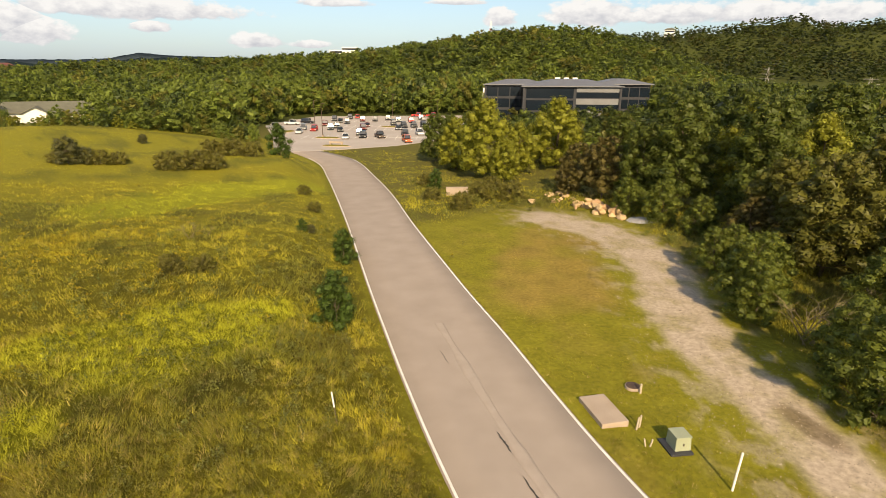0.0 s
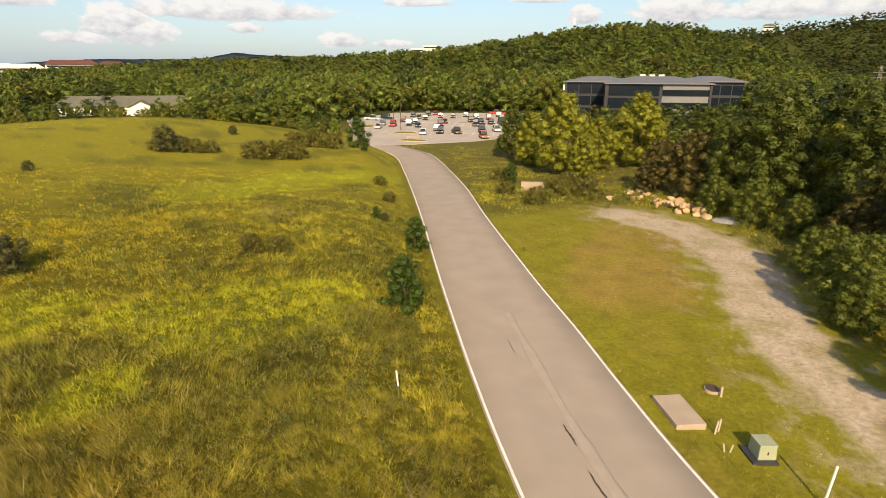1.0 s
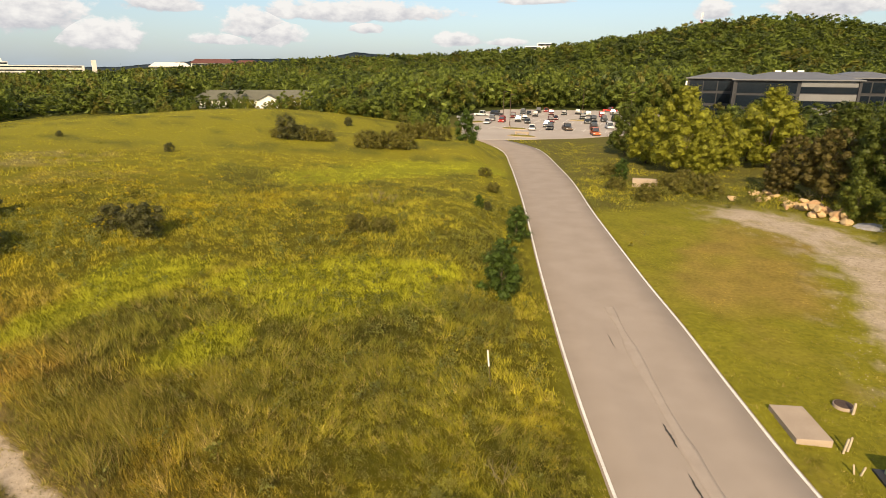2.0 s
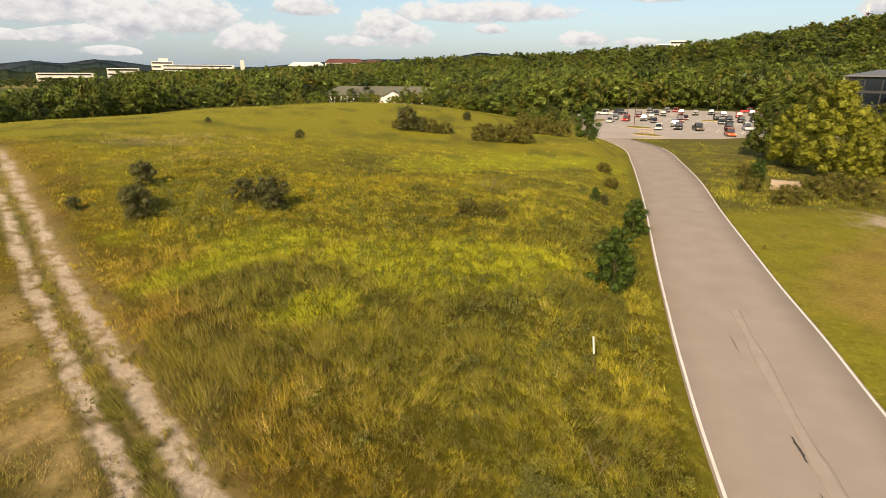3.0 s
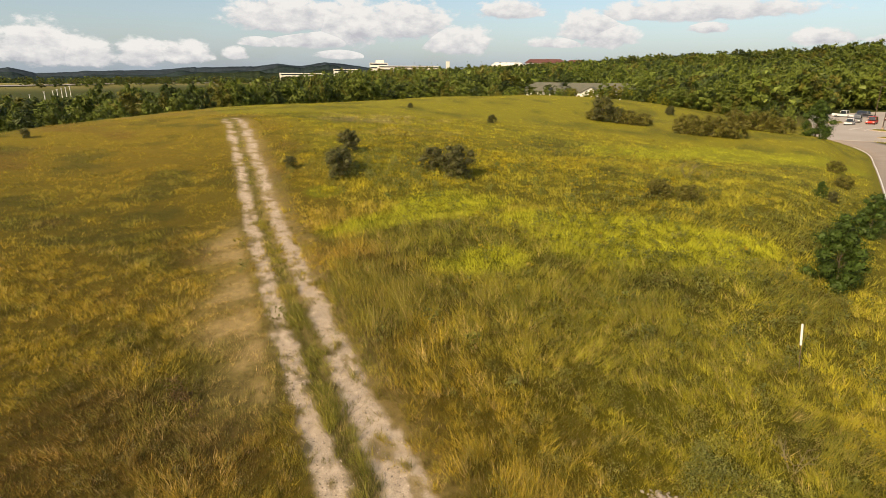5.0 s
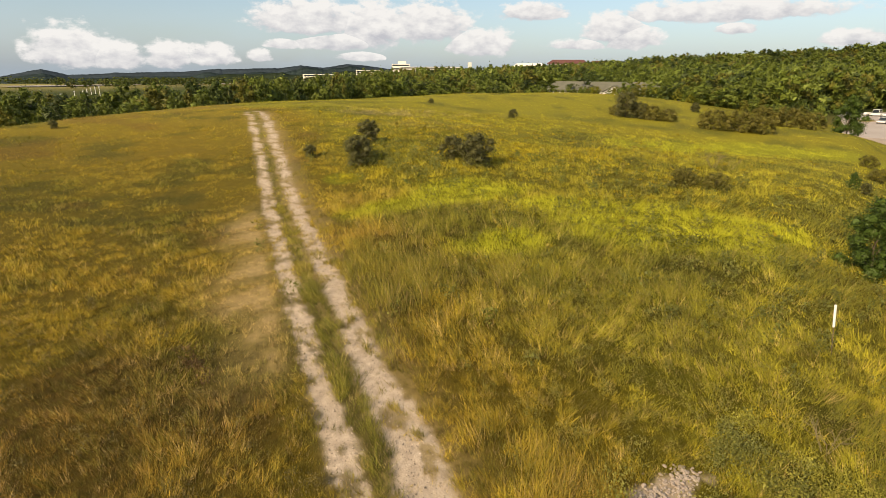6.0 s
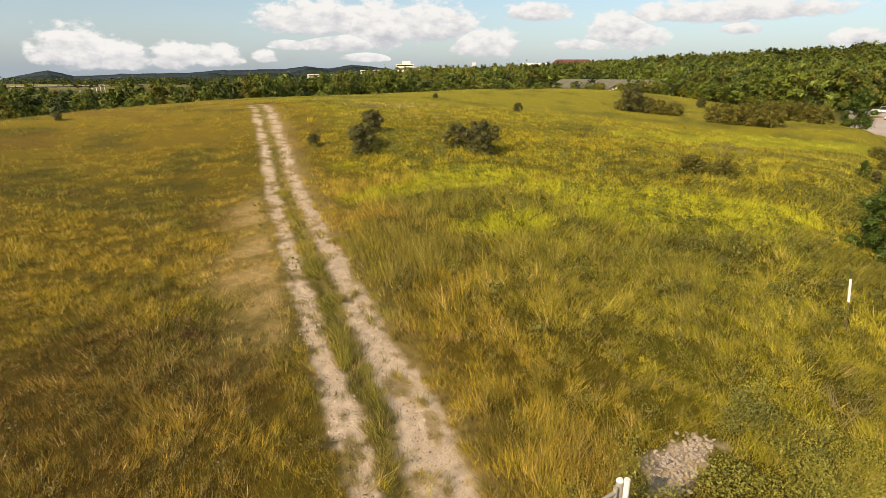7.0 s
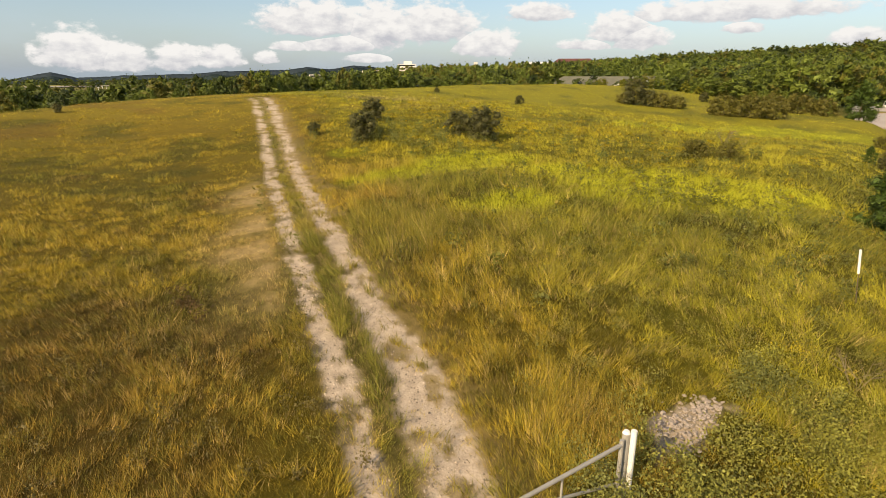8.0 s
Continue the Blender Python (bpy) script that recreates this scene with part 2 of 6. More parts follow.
def smooth(a, b, x):
    t = np.clip((np.asarray(x, float) - a) / (b - a), 0, 1)
    return t * t * (3 - 2 * t)


def unit(v):
    return v / (np.linalg.norm(v, axis=-1, keepdims=True) + 1e-9)


RNG = np.random.default_rng(7)
_LAT = RNG.random((64, 64, 4))


def value_noise(x, y, scale, ch=0):
    """Smooth noise from 0 to 1 over the plane; scale: metres to a bump."""
    u, v = np.asarray(x, float) / scale + 17.3 * ch, np.asarray(y, float) / scale + 9.1 * ch
    i, j = np.floor(u).astype(int), np.floor(v).astype(int)
    f, g = u - i, v - j
    f, g = f * f * (3 - 2 * f), g * g * (3 - 2 * g)
    L = _LAT[:, :, ch % 4]
    at = lambda a, b: L[a % 64, b % 64]
    return (at(i, j) * (1 - f) + at(i + 1, j) * f) * (1 - g) + (at(i, j + 1) * (1 - f) + at(i + 1, j + 1) * f) * g


def fbm2(x, y, scale, ch=0, octaves=3):
    out, amp, tot = 0.0, 1.0, 0.0
    for o in range(octaves):
        out = out + amp * value_noise(x, y, scale / 2 ** o, ch + o)
        tot += amp
        amp *= 0.55
    return out / tot


# ---- plan ----
def curve_through(pts, step=1.0):
    """A smooth line through plan points, resampled."""
    p = np.array(pts, float)
    p = np.vstack([2 * p[0] - p[1], p, 2 * p[-1] - p[-2]])
    out = []
    for a, b, c, d in zip(p[:-3], p[1:-2], p[2:-1], p[3:]):
        n = max(2, int(np.linalg.norm(c - b) / step))
        for t in np.arange(n) / n:
            out.append(0.5 * (2 * b + (c - a) * t + (2 * a - 5 * b + 4 * c - d) * t * t + (3 * b - a - 3 * c + d) * t ** 3))
    return np.array(out + [p[-2]])


ROAD_L = curve_through([(26, -60), (12.5, -20), (6.1, 0), (0.45, 17.1), (-1.7, 24.3), (-3.4, 30.6), (-5.9, 40.3), (-10.3, 58.2), (-14.7, 75.5), (-18.9, 91.4), (-24.0, 108.8), (-31.0, 122.0), (-38.0, 132.0)])
ROAD_R = curve_through([(33, -58), (19.5, -18), (13.1, 1.8), (7.6, 17.4), (5.55, 24.4), (3.85, 31), (1.3, 40.2), (-2.85, 57), (-6.8, 75.5), (-10.9, 91.8), (-15.9, 109.5), (-20.5, 119.5), (-28.0, 129.0)])
TRAIL = curve_through([(4.6, 0.6), (-0.5, 3.1), (-4.55, 4.88), (-8.0, 6.22), (-11.9, 7.38), (-17.85, 9.35), (-28.1, 12.85), (-45.1, 18.85), (-58.1, 23.3), (-64.1, 25.3), (-67.5, 26.1)])
DRIVE = curve_through([(16.5, 9.0), (16.0, 17.0), (15.5, 24.0), (15.3, 32.0), (17.0, 41.0), (17.6, 48.0), (15.0, 56.0), (11.0, 62.0)])


GAPS = {}
GRID_X, GRID_Y, GRID_STEP = -96.0, -16.0, 0.3


def line_gap(line, x, y):
    """Distance to a plan line, which side (left is plus), and the y of the nearest place on it: from a fine grid near the road, else worked out."""
    x, y = np.asarray(x, float), np.asarray(y, float)
    if id(line) not in GAPS:
        gx, gy = np.meshgrid(GRID_X + GRID_STEP * np.arange(470), GRID_Y + GRID_STEP * np.arange(520), indexing="ij")
        d, side, at = exact_gap(line, gx, gy)
        GAPS[id(line)] = (d * side, at)
    near = (x > GRID_X) & (x < GRID_X + GRID_STEP * 468) & (y > GRID_Y) & (y < GRID_Y + GRID_STEP * 518)
    out, at = np.zeros(x.shape), np.zeros(x.shape)
    if near.any():
        u, v = (x[near] - GRID_X) / GRID_STEP, (y[near] - GRID_Y) / GRID_STEP
        i, j = u.astype(int), v.astype(int)
        f, g = u - i, v - j
        for table, res in zip(GAPS[id(line)], (out, at)):
            res[near] = (table[i, j] * (1 - f) + table[i + 1, j] * f) * (1 - g) + (table[i, j + 1] * (1 - f) + table[i + 1, j + 1] * f) * g
    if not near.all():
        d, side, a = exact_gap(line, x[~near], y[~near])
        out[~near], at[~near] = d * side, a
    return np.abs(out), np.sign(out), at


def exact_gap(line, x, y):
    best, side, at = np.full(x.shape, 1e9), np.ones(x.shape), np.zeros(x.shape)
    pts = line[::3] if len(line) > 60 else line
    pts = np.vstack([pts, line[-1:]])
    for (ax, ay), (bx, by) in zip(pts[:-1], pts[1:]):
        dx, dy = bx - ax, by - ay
        if dx * dx + dy * dy < 1e-9:
            continue
        t = np.clip(((x - ax) * dx + (y - ay) * dy) / (dx * dx + dy * dy), 0, 1)
        px, py = ax + t * dx, ay + t * dy
        d = np.hypot(x - px, y - py)
        near = d < best
        best = np.where(near, d, best)
        side = np.where(near, np.sign(dx * (y - ay) - dy * (x - ax)), side)
        at = np.where(near, py, at)
    return best, side, at


def road_z(v):
    return 0.1 - 1.7 * smooth(40, 115, v)


def hump(x, y, cx, cy, sx, sy, turn, h):
    c, s = math.cos(radians(turn)), math.sin(radians(turn))
    u, v = (x - cx) * c + (y - cy) * s, -(x - cx) * s + (y - cy) * c
    return h * np.exp(-0.5 * ((u / sx) ** 2 + (v / sy) ** 2))


def lot_mask(x, y):
    return smooth(-64, -58, x) * (1 - smooth(52, 60, x)) * smooth(126, 136, y + 0.35 * (x + 30) * (x < -30)) * (1 - smooth(236, 250, y))


def hill_set(x, y):
    """The wooded hill behind the lot, its lower shoulder, and the ridges beyond."""
    near = hump(x, y, 95, 530, 105, 110, 0, 43) + hump(x, y, -140, 520, 170, 120, 0, 13) + hump(x, y, -330, 640, 190, 150, 0, 9)
    return near + hump(x, y, 900, 1000, 300, 170, 20, 106) + hump(x, y, 420, 1130, 200, 150, 0, 72) + hump(x, y, 300, 420, 130, 120, 0, -16)


# Swells and hollows of the meadow: centre, width, height.
FIELD_HUMPS = ((-18, 14, 9, 1.06), (-22, 40, 14, 0.25), (-45, 55, 17, 0.2), (-45, 32, 13, 0.59), (-30, 5, 12, -1.6), (-56, 6, 12, -1.22), (-72, 4, 10, 0.17), (-66, 30, 16, 1.18), (-45, 82, 17, 0.44), (-84, 90, 22, 3.63), (-30, 95, 13, 1.64), (-88, 60, 20, 0.55), (-80, 122, 20, 2.69), (-12, 52, 10, 0.7), (-84, 20, 14, -0.31), (-58, 128, 14, 0.51))
CREST_Y, CREST_OUT = (-60, 0, 14, 28, 45, 70, 140), (52, 68, 76, 84, 94, 104, 112)


def land(x, y):
    """Height of the ground."""
    x, y = np.asarray(x, float), np.asarray(y, float)
    dl, sl, v = line_gap(ROAD_L, x, y)
    dr, sr, _ = line_gap(ROAD_R, x, y)
    base = road_z(v)
    s = np.where(sl > 0, dl, 0.0)                   # metres out into the field
    k = 1 - 0.35 * smooth(60, 125, v)
    crest = np.interp(y, CREST_Y, CREST_OUT)
    field = 0.72 * smooth(0.6, 7, s) + 0.062 * (np.clip(s, 7, 36) - 7) + 0.036 * (np.clip(s, 36, 76) - 36)
    field = field * k + hump(x, y, -20, 34, 12, 12, 0, 0.7) * smooth(0.6, 7, s) + 0.12 * (fbm2(x, y, 6, 1) - 0.5) * smooth(1, 8, s)
    field = field + sum(hump(x, y, cx, cy, w, w, 0, h) for cx, cy, w, h in FIELD_HUMPS) * smooth(0.6, 7, s)
    field = field - 0.06 * (1 - smooth(0.1, 0.8, s))
    field = field - 9.5 * smooth(crest, crest + 55, s) * (1 - smooth(70, 150, y)) - 2.5 * smooth(crest, crest + 60, s) * smooth(70, 150, y)
    right = np.where(sr < 0, dr, 0.0)
    verge = -0.12 * smooth(0.3, 3, right) + 0.25 * smooth(6, 14, right) * (1 - smooth(40, 60, y)) - 6.0 * smooth(45, 120, x) * (1 - smooth(90, 150, y))
    z = np.where(sl > 0, base + field, base + verge)
    z = z * (1 - lot_mask(x, y)) + -1.6 * lot_mask(x, y)
    z = np.where((sl <= 0) & (sr >= 0), base - 0.10, z)
    far = np.hypot(x, y)
    hills = hill_set(x, y)
    hills = hills * smooth(236, 330, y) * (0.72 + 0.56 * fbm2(x, y, 110, 2))
    z = z * (1 - 0.6 * smooth(260, 420, far)) + hills
    plain = -5.0 + 4.0 * fbm2(x, y, 420, 3) - 75 * smooth(720, 1500, far) * (1 - smooth(-420, -150, x))
    plain = plain - 6.5 * (1 - smooth(300, 400, far + 0.5 * (y - 20))) * (x < 0)
    return np.where(far > 430, z * (1 - smooth(430, 700, far)) + (plain + hills) * smooth(430, 700, far), z)


def trail_parts(x, y):
    """How much of each wheel track, and of the worn strip round them, lies at a place."""
    d, side, _ = line_gap(TRAIL, x, y)
    d = d * side + 0.30 * (fbm2(x, y, 1.3, 2) - 0.5) + 0.24 * (fbm2(x, y, 0.27, 1, 2) - 0.5)
    flare = 0.22 * smooth(-16, -6, np.asarray(x, float))
    ruts = np.maximum(1 - smooth(0.18, 0.46, np.abs(d - 0.70)), 1 - smooth(0.18 + flare, 0.50 + flare, np.abs(d + 0.75)))
    ruts = ruts * (1 - 0.75 * smooth(0.54, 0.62, 0.6 * fbm2(x, y, 0.75, 3) + 0.4 * fbm2(x, y, 0.25, 0, 2)))
    return ruts, np.where(d < 0, 1 - smooth(1.0, 2.8, -d), 0.3 * (1 - smooth(1.0, 1.5, d))), 1 - smooth(0.18, 0.36, np.abs(d))


def spot(x, y, cx, cy, sx, sy, turn, ch=0, ragged=0.9):
    """An uneven patch in the plan, 0 to 1."""
    c, s = math.cos(radians(turn)), math.sin(radians(turn))
    u, v = (x - cx) * c + (y - cy) * s, -(x - cx) * s + (y - cy) * c
    return 1 - smooth(0.65, 1.15, np.hypot(u / sx, v / sy) + ragged * (fbm2(x, y, 5, ch) - 0.5))


def drive_parts(x, y):
    d, _, _ = line_gap(DRIVE, x, y)
    d = d + 1.6 * (fbm2(x, y, 3.0, 1) - 0.5)
    wide = 1.1 + 1.0 * smooth(30, 48, y)
    bare = 1 - smooth(wide, wide + 1.3, d)
    thin = 1 - smooth(wide + 0.8, wide + 4.5, d + 2.0 * (fbm2(x, y, 1.3, 2) - 0.5))
    return bare, thin


C_TAN, C_OLIVE, C_BRIGHT = np.array([0.375, 0.266, 0.028]), np.array([0.355, 0.318, 0.023]), np.array([0.425, 0.425, 0.022])
C_DARK, C_GOLD, C_RUST = np.array([0.140, 0.142, 0.024]), np.array([0.52, 0.40, 0.014]), np.array([0.235, 0.130, 0.040])
C_DRY, C_MOWN, C_PALE = np.array([0.44, 0.318, 0.130]), np.array([0.242, 0.220, 0.018]), np.array([0.54, 0.435, 0.32])


def blend(a, b, k):
    return a + (b - a) * np.asarray(k)[..., None]


def dry_mask(x, y):
    """Pale matted straw beside the trail."""
    d, side, _ = line_gap(TRAIL, x, y)
    along = smooth(-36, -27, x + 5 * (fbm2(x, y, 4, 1) - 0.5)) * (1 - smooth(-15.5, -11.5, x + 4 * (fbm2(x, y, 3, 2) - 0.5)))
    across = smooth(0.9, 1.6, d) * (1 - smooth(1.7, 4.0, d + 2.6 * (fbm2(x, y, 4.0, 3) - 0.5)))
    return np.where(side > 0, along * across, 0.0) * (0.62 + 0.38 * smooth(0.38, 0.60, fbm2(x, y, 1.3, 0)))


def meadow(x, y):
    """What grows at a place in the field: colour, and height in metres."""
    x, y = np.asarray(x, float), np.asarray(y, float)
    n1, n2, n3 = fbm2(x, y, 14, 0), fbm2(x, y, 4.5, 1), fbm2(x, y, 2.0, 3)
    d, side, _ = line_gap(TRAIL, x, y)
    tan = np.where(side > 0, 1.0, 1 - smooth(2.5, 9, d))
    col = blend(np.broadcast_to(C_OLIVE, x.shape + (3,)), C_TAN, np.clip(tan * 0.85 + 0.5 * (n1 - 0.58), 0, 1))
    col = blend(col, C_DARK, smooth(0.52, 0.68, n2) * 0.62)
    col = blend(col, C_RUST, smooth(0.58, 0.75, fbm2(x, y, 5, 2)) * 0.40 * (0.15 + 0.85 * tan))
    col = blend(col, C_RUST * 0.85, spot(x, y, -11, 1.0, 8.5, 4.2, -19.6, 1, 1.2) * (0.25 + 0.5 * n3))
    col = blend(col, C_DARK * 0.95, spot(x, y, -9.0, 19.0, 5.0, 8.0, -25, 3, 1.4) * (0.12 + 0.4 * n2))
    lush = np.zeros(x.shape)
    for cx, cy, sx, sy, turn, ch in ((-23.8, 20.8, 2.7, 6.2, -8, 0), (-25.6, 22.4, 2.0, 3.2, 10, 2), (-13.6, 26.2, 4.4, 7.4, -32, 1), (-15.9, 17.6, 1.6, 2.8, -12, 3), (-11.2, 30.2, 2.4, 3.2, -30, 2), (-18.6, 24.6, 2.2, 3.6, -30, 0), (-27.0, 68.5, 5.0, 11.0, -30, 1), (-29.5, 58.0, 5.0, 10.0, -20, 0), (-21.0, 76.0, 3.5, 8.0, -25, 3), (-33.7, 19.2, 1.5, 1.2, 0, 2)):
        lush = np.maximum(lush, spot(x, y, cx, cy, sx, sy, turn, ch))
    col = blend(col, C_BRIGHT, lush * 0.9)
    gold = np.maximum(spot(x, y, -33, 32, 6, 14, -18, 2, 1.6), spot(x, y, -48, 34, 9, 14, -20, 1, 1.8) * 0.8)
    gold = np.maximum(gold, spot(x, y, -24, 46, 7, 9, 0, 3, 1.8) * 0.7)
    seedy = np.maximum(spot(x, y, -60, 41, 9, 6, 55, 0, 1.5), spot(x, y, -48, 36, 7, 4, 55, 3, 1.8) * 0.7)
    col = blend(col, np.array([0.42, 0.33, 0.15]), seedy * 0.55 * smooth(0.38, 0.6, n3))
    gold = np.maximum(gold, spot(x, y, -1.9, 19.5, 1.6, 4.0, 15, 0, 1.2) * 0.5)
    col = blend(col, C_GOLD, gold * smooth(0.42, 0.7, n3) * 0.55)
    dry = dry_mask(x, y)
    col = blend(col, C_DRY, dry)
    tall = 0.39 + 0.30 * (n1 - 0.5) + 0.45 * (n2 - 0.5)
    tall = tall * (1 - 0.72 * dry) * (1 + 0.15 * gold) * (1 - 0.15 * lush)
    ruts, worn, middle = trail_parts(x, y)
    tall = tall * (1 - 0.68 * worn) * (1 - 0.38 * np.where(side > 0, 1 - smooth(10, 40, d), 0)) + 0.20 * middle * smooth(0.42, 0.58, fbm2(x, y, 0.9, 1, 2))
    col = blend(col, C_DARK * 1.5, middle * 0.6)
    tall = tall + 0.28 * worn * smooth(0.60, 0.70, fbm2(x, y, 0.5, 3, 2))
    dl, sl, _ = line_gap(ROAD_L, x, y)
    tall = tall * (0.42 + 0.58 * smooth(0.3, 1.5, dl))
    col = blend(col, C_MOWN, (1 - smooth(0.3, 1.1, dl)) * 0.8)
    rubble = 1 - smooth(0.75, 1.1, np.hypot((x + 4.02) / 0.50, (y - 10.5) / 1.25) + 1.6 * (fbm2(x, y, 0.7, 1) - 0.5))
    tall = tall * (1 - 0.8 * rubble)
    return col, np.clip(tall, 0.03, 1.3), np.maximum(ruts, rubble * 0.8), worn


def wild_mask(x, y):
    """Where the mown side runs out into scrub and woodland floor."""
    n = fbm2(x, y, 3.0, 2)
    return np.maximum(smooth(62, 70, y + 3 * (n - 0.5) + 0.9 * (6 - np.clip(x, -30, 6))), smooth(19.0, 22.5, x + 2.2 * (n - 0.5) + 0.12 * np.clip(30 - y, 0, 20)))


def mown_tint(x, y):
    n = fbm2(x, y, 3.0, 2)
    m = blend(np.broadcast_to(C_MOWN, x.shape + (3,)), np.array([0.30, 0.215, 0.045]), np.clip(spot(x, y, 9.5, 46.0, 5.5, 13.0, -8, 1, 0.7) * 0.9 + 1.2 * (n - 0.55), 0, 1))
    return m * (0.75 + 0.5 * fbm2(x, y, 1.1, 3))[..., None]


def ground_tint(x, y):
    """Colour of the bare ground and its turf, with the shade between grass blades painted in."""
    dr, sr, _ = line_gap(ROAD_R, x, y)
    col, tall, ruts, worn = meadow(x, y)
    # Ground darkened under the blades, most near the camera: painted shade.
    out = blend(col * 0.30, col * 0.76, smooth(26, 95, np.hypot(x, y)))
    out = blend(out, col * 0.8, dry_mask(x, y))
    dl, sl, _ = line_gap(ROAD_L, x, y)
    out = blend(out, C_MOWN * 0.75, (1 - smooth(0.2, 1.0, dl + 0.8 * (fbm2(x, y, 1.2, 1) - 0.5))) * 0.85)
    out = blend(out, C_DRY * 0.8, worn * 0.6)
    out = blend(out, C_PALE, ruts)
    mown = mown_tint(x, y)
    bare, thin = drive_parts(x, y)
    flecks = smooth(0.50, 0.62, fbm2(x, y, 0.9, 1))
    mown = blend(mown, C_PALE * 0.95, np.clip(thin * flecks * 0.5, 0, 1))
    mown = blend(mown, C_PALE, bare * (0.55 + 0.45 * smooth(0.35, 0.55, fbm2(x, y, 1.6, 3))))
    mown = blend(mown, np.array([0.20, 0.145, 0.08]), spot(x, y, 16.4, 21.6, 0.7, 2.0, 14, 2, 0.5) * 0.8)
    mown = blend(mown, np.array([0.14, 0.125, 0.026]), wild_mask(x, y))
    out = np.where((sr < 0)[..., None], mown, out)
    far = smooth(165, 215, np.hypot(x, y))
    out = blend(out, np.array([0.072, 0.082, 0.018]), far)
    plain = smooth(420, 600, np.hypot(x, y)) * (1 - smooth(-260, -120, x))
    return blend(out, np.array([0.27, 0.235, 0.07]) * (0.75 + 0.5 * fbm2(x, y, 60, 2))[..., None], plain)


def build_ground():
    """One sheet from under the camera to the horizon: rings that widen with distance."""
    rings = np.concatenate([np.linspace(0.01, 6.4, 36), np.geomspace(6.6, 75, 190), np.geomspace(77.5, 4900, 105)])
    turn = np.concatenate([np.linspace(-100, 46, 330), np.linspace(48, 258, 40)])
    a = np.radians(turn)
    R_, A_ = np.meshgrid(rings, a, indexing="ij")
    x, y = R_ * np.sin(A_), R_ * np.cos(A_)
    z = land(x, y)
    verts = np.stack([x, y, z], -1).reshape(-1, 3)
    n, m = len(rings), len(a)
    i, j = np.meshgrid(np.arange(n - 1), np.arange(m), indexing="ij")
    j2 = (j + 1) % m
    faces = np.stack([i * m + j, (i + 1) * m + j, (i + 1) * m + j2, i * m + j2], -1).reshape(-1, 4)[:, ::-1]
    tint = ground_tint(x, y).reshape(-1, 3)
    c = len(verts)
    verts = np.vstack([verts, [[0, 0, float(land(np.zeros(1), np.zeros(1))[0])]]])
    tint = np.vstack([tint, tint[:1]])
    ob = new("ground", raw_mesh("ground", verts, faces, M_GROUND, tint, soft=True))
    return tagged(ob, "uneven meadow ground with turf, dirt and gravel", "ground", kind="structure")


def ribbon(left, right, lift, step_z):
    """A strip between two plan lines, with a small edge that goes down into the ground."""
    n = max(len(left), len(right))
    t = np.linspace(0, 1, n)

    def even(line):
        s = np.concatenate([[0], np.cumsum(np.hypot(*np.diff(line, axis=0).T))])
        return np.stack([np.interp(t * s[-1], s, line[:, k]) for k in (0, 1)], -1)

    a, b = even(left), even(right)
    rows = []
    for k in (0.0, 0.0, 0.25, 0.5, 0.75, 1.0, 1.0):
        rows.append(a + (b - a) * k)
    verts = []
    for r, p in enumerate(rows):
        z = step_z(p) + lift - (0.35 if r in (0, len(rows) - 1) else 0.0)
        verts.append(np.column_stack([p, z]))
    verts = np.vstack(verts)
    i, j = np.meshgrid(np.arange(len(rows) - 1), np.arange(n - 1), indexing="ij")
    faces = np.stack([i * n + j, (i + 1) * n + j, (i + 1) * n + j + 1, i * n + j + 1], -1).reshape(-1, 4)
    return verts, faces


def offset_line(line, d):
    g = np.gradient(line, axis=0)
    g /= np.linalg.norm(g, axis=1)[:, None]
    return line + np.column_stack([-g[:, 1], g[:, 0]]) * d


def plan_z(p):
    return road_z(line_gap(ROAD_L, p[:, 0], p[:, 1])[2])


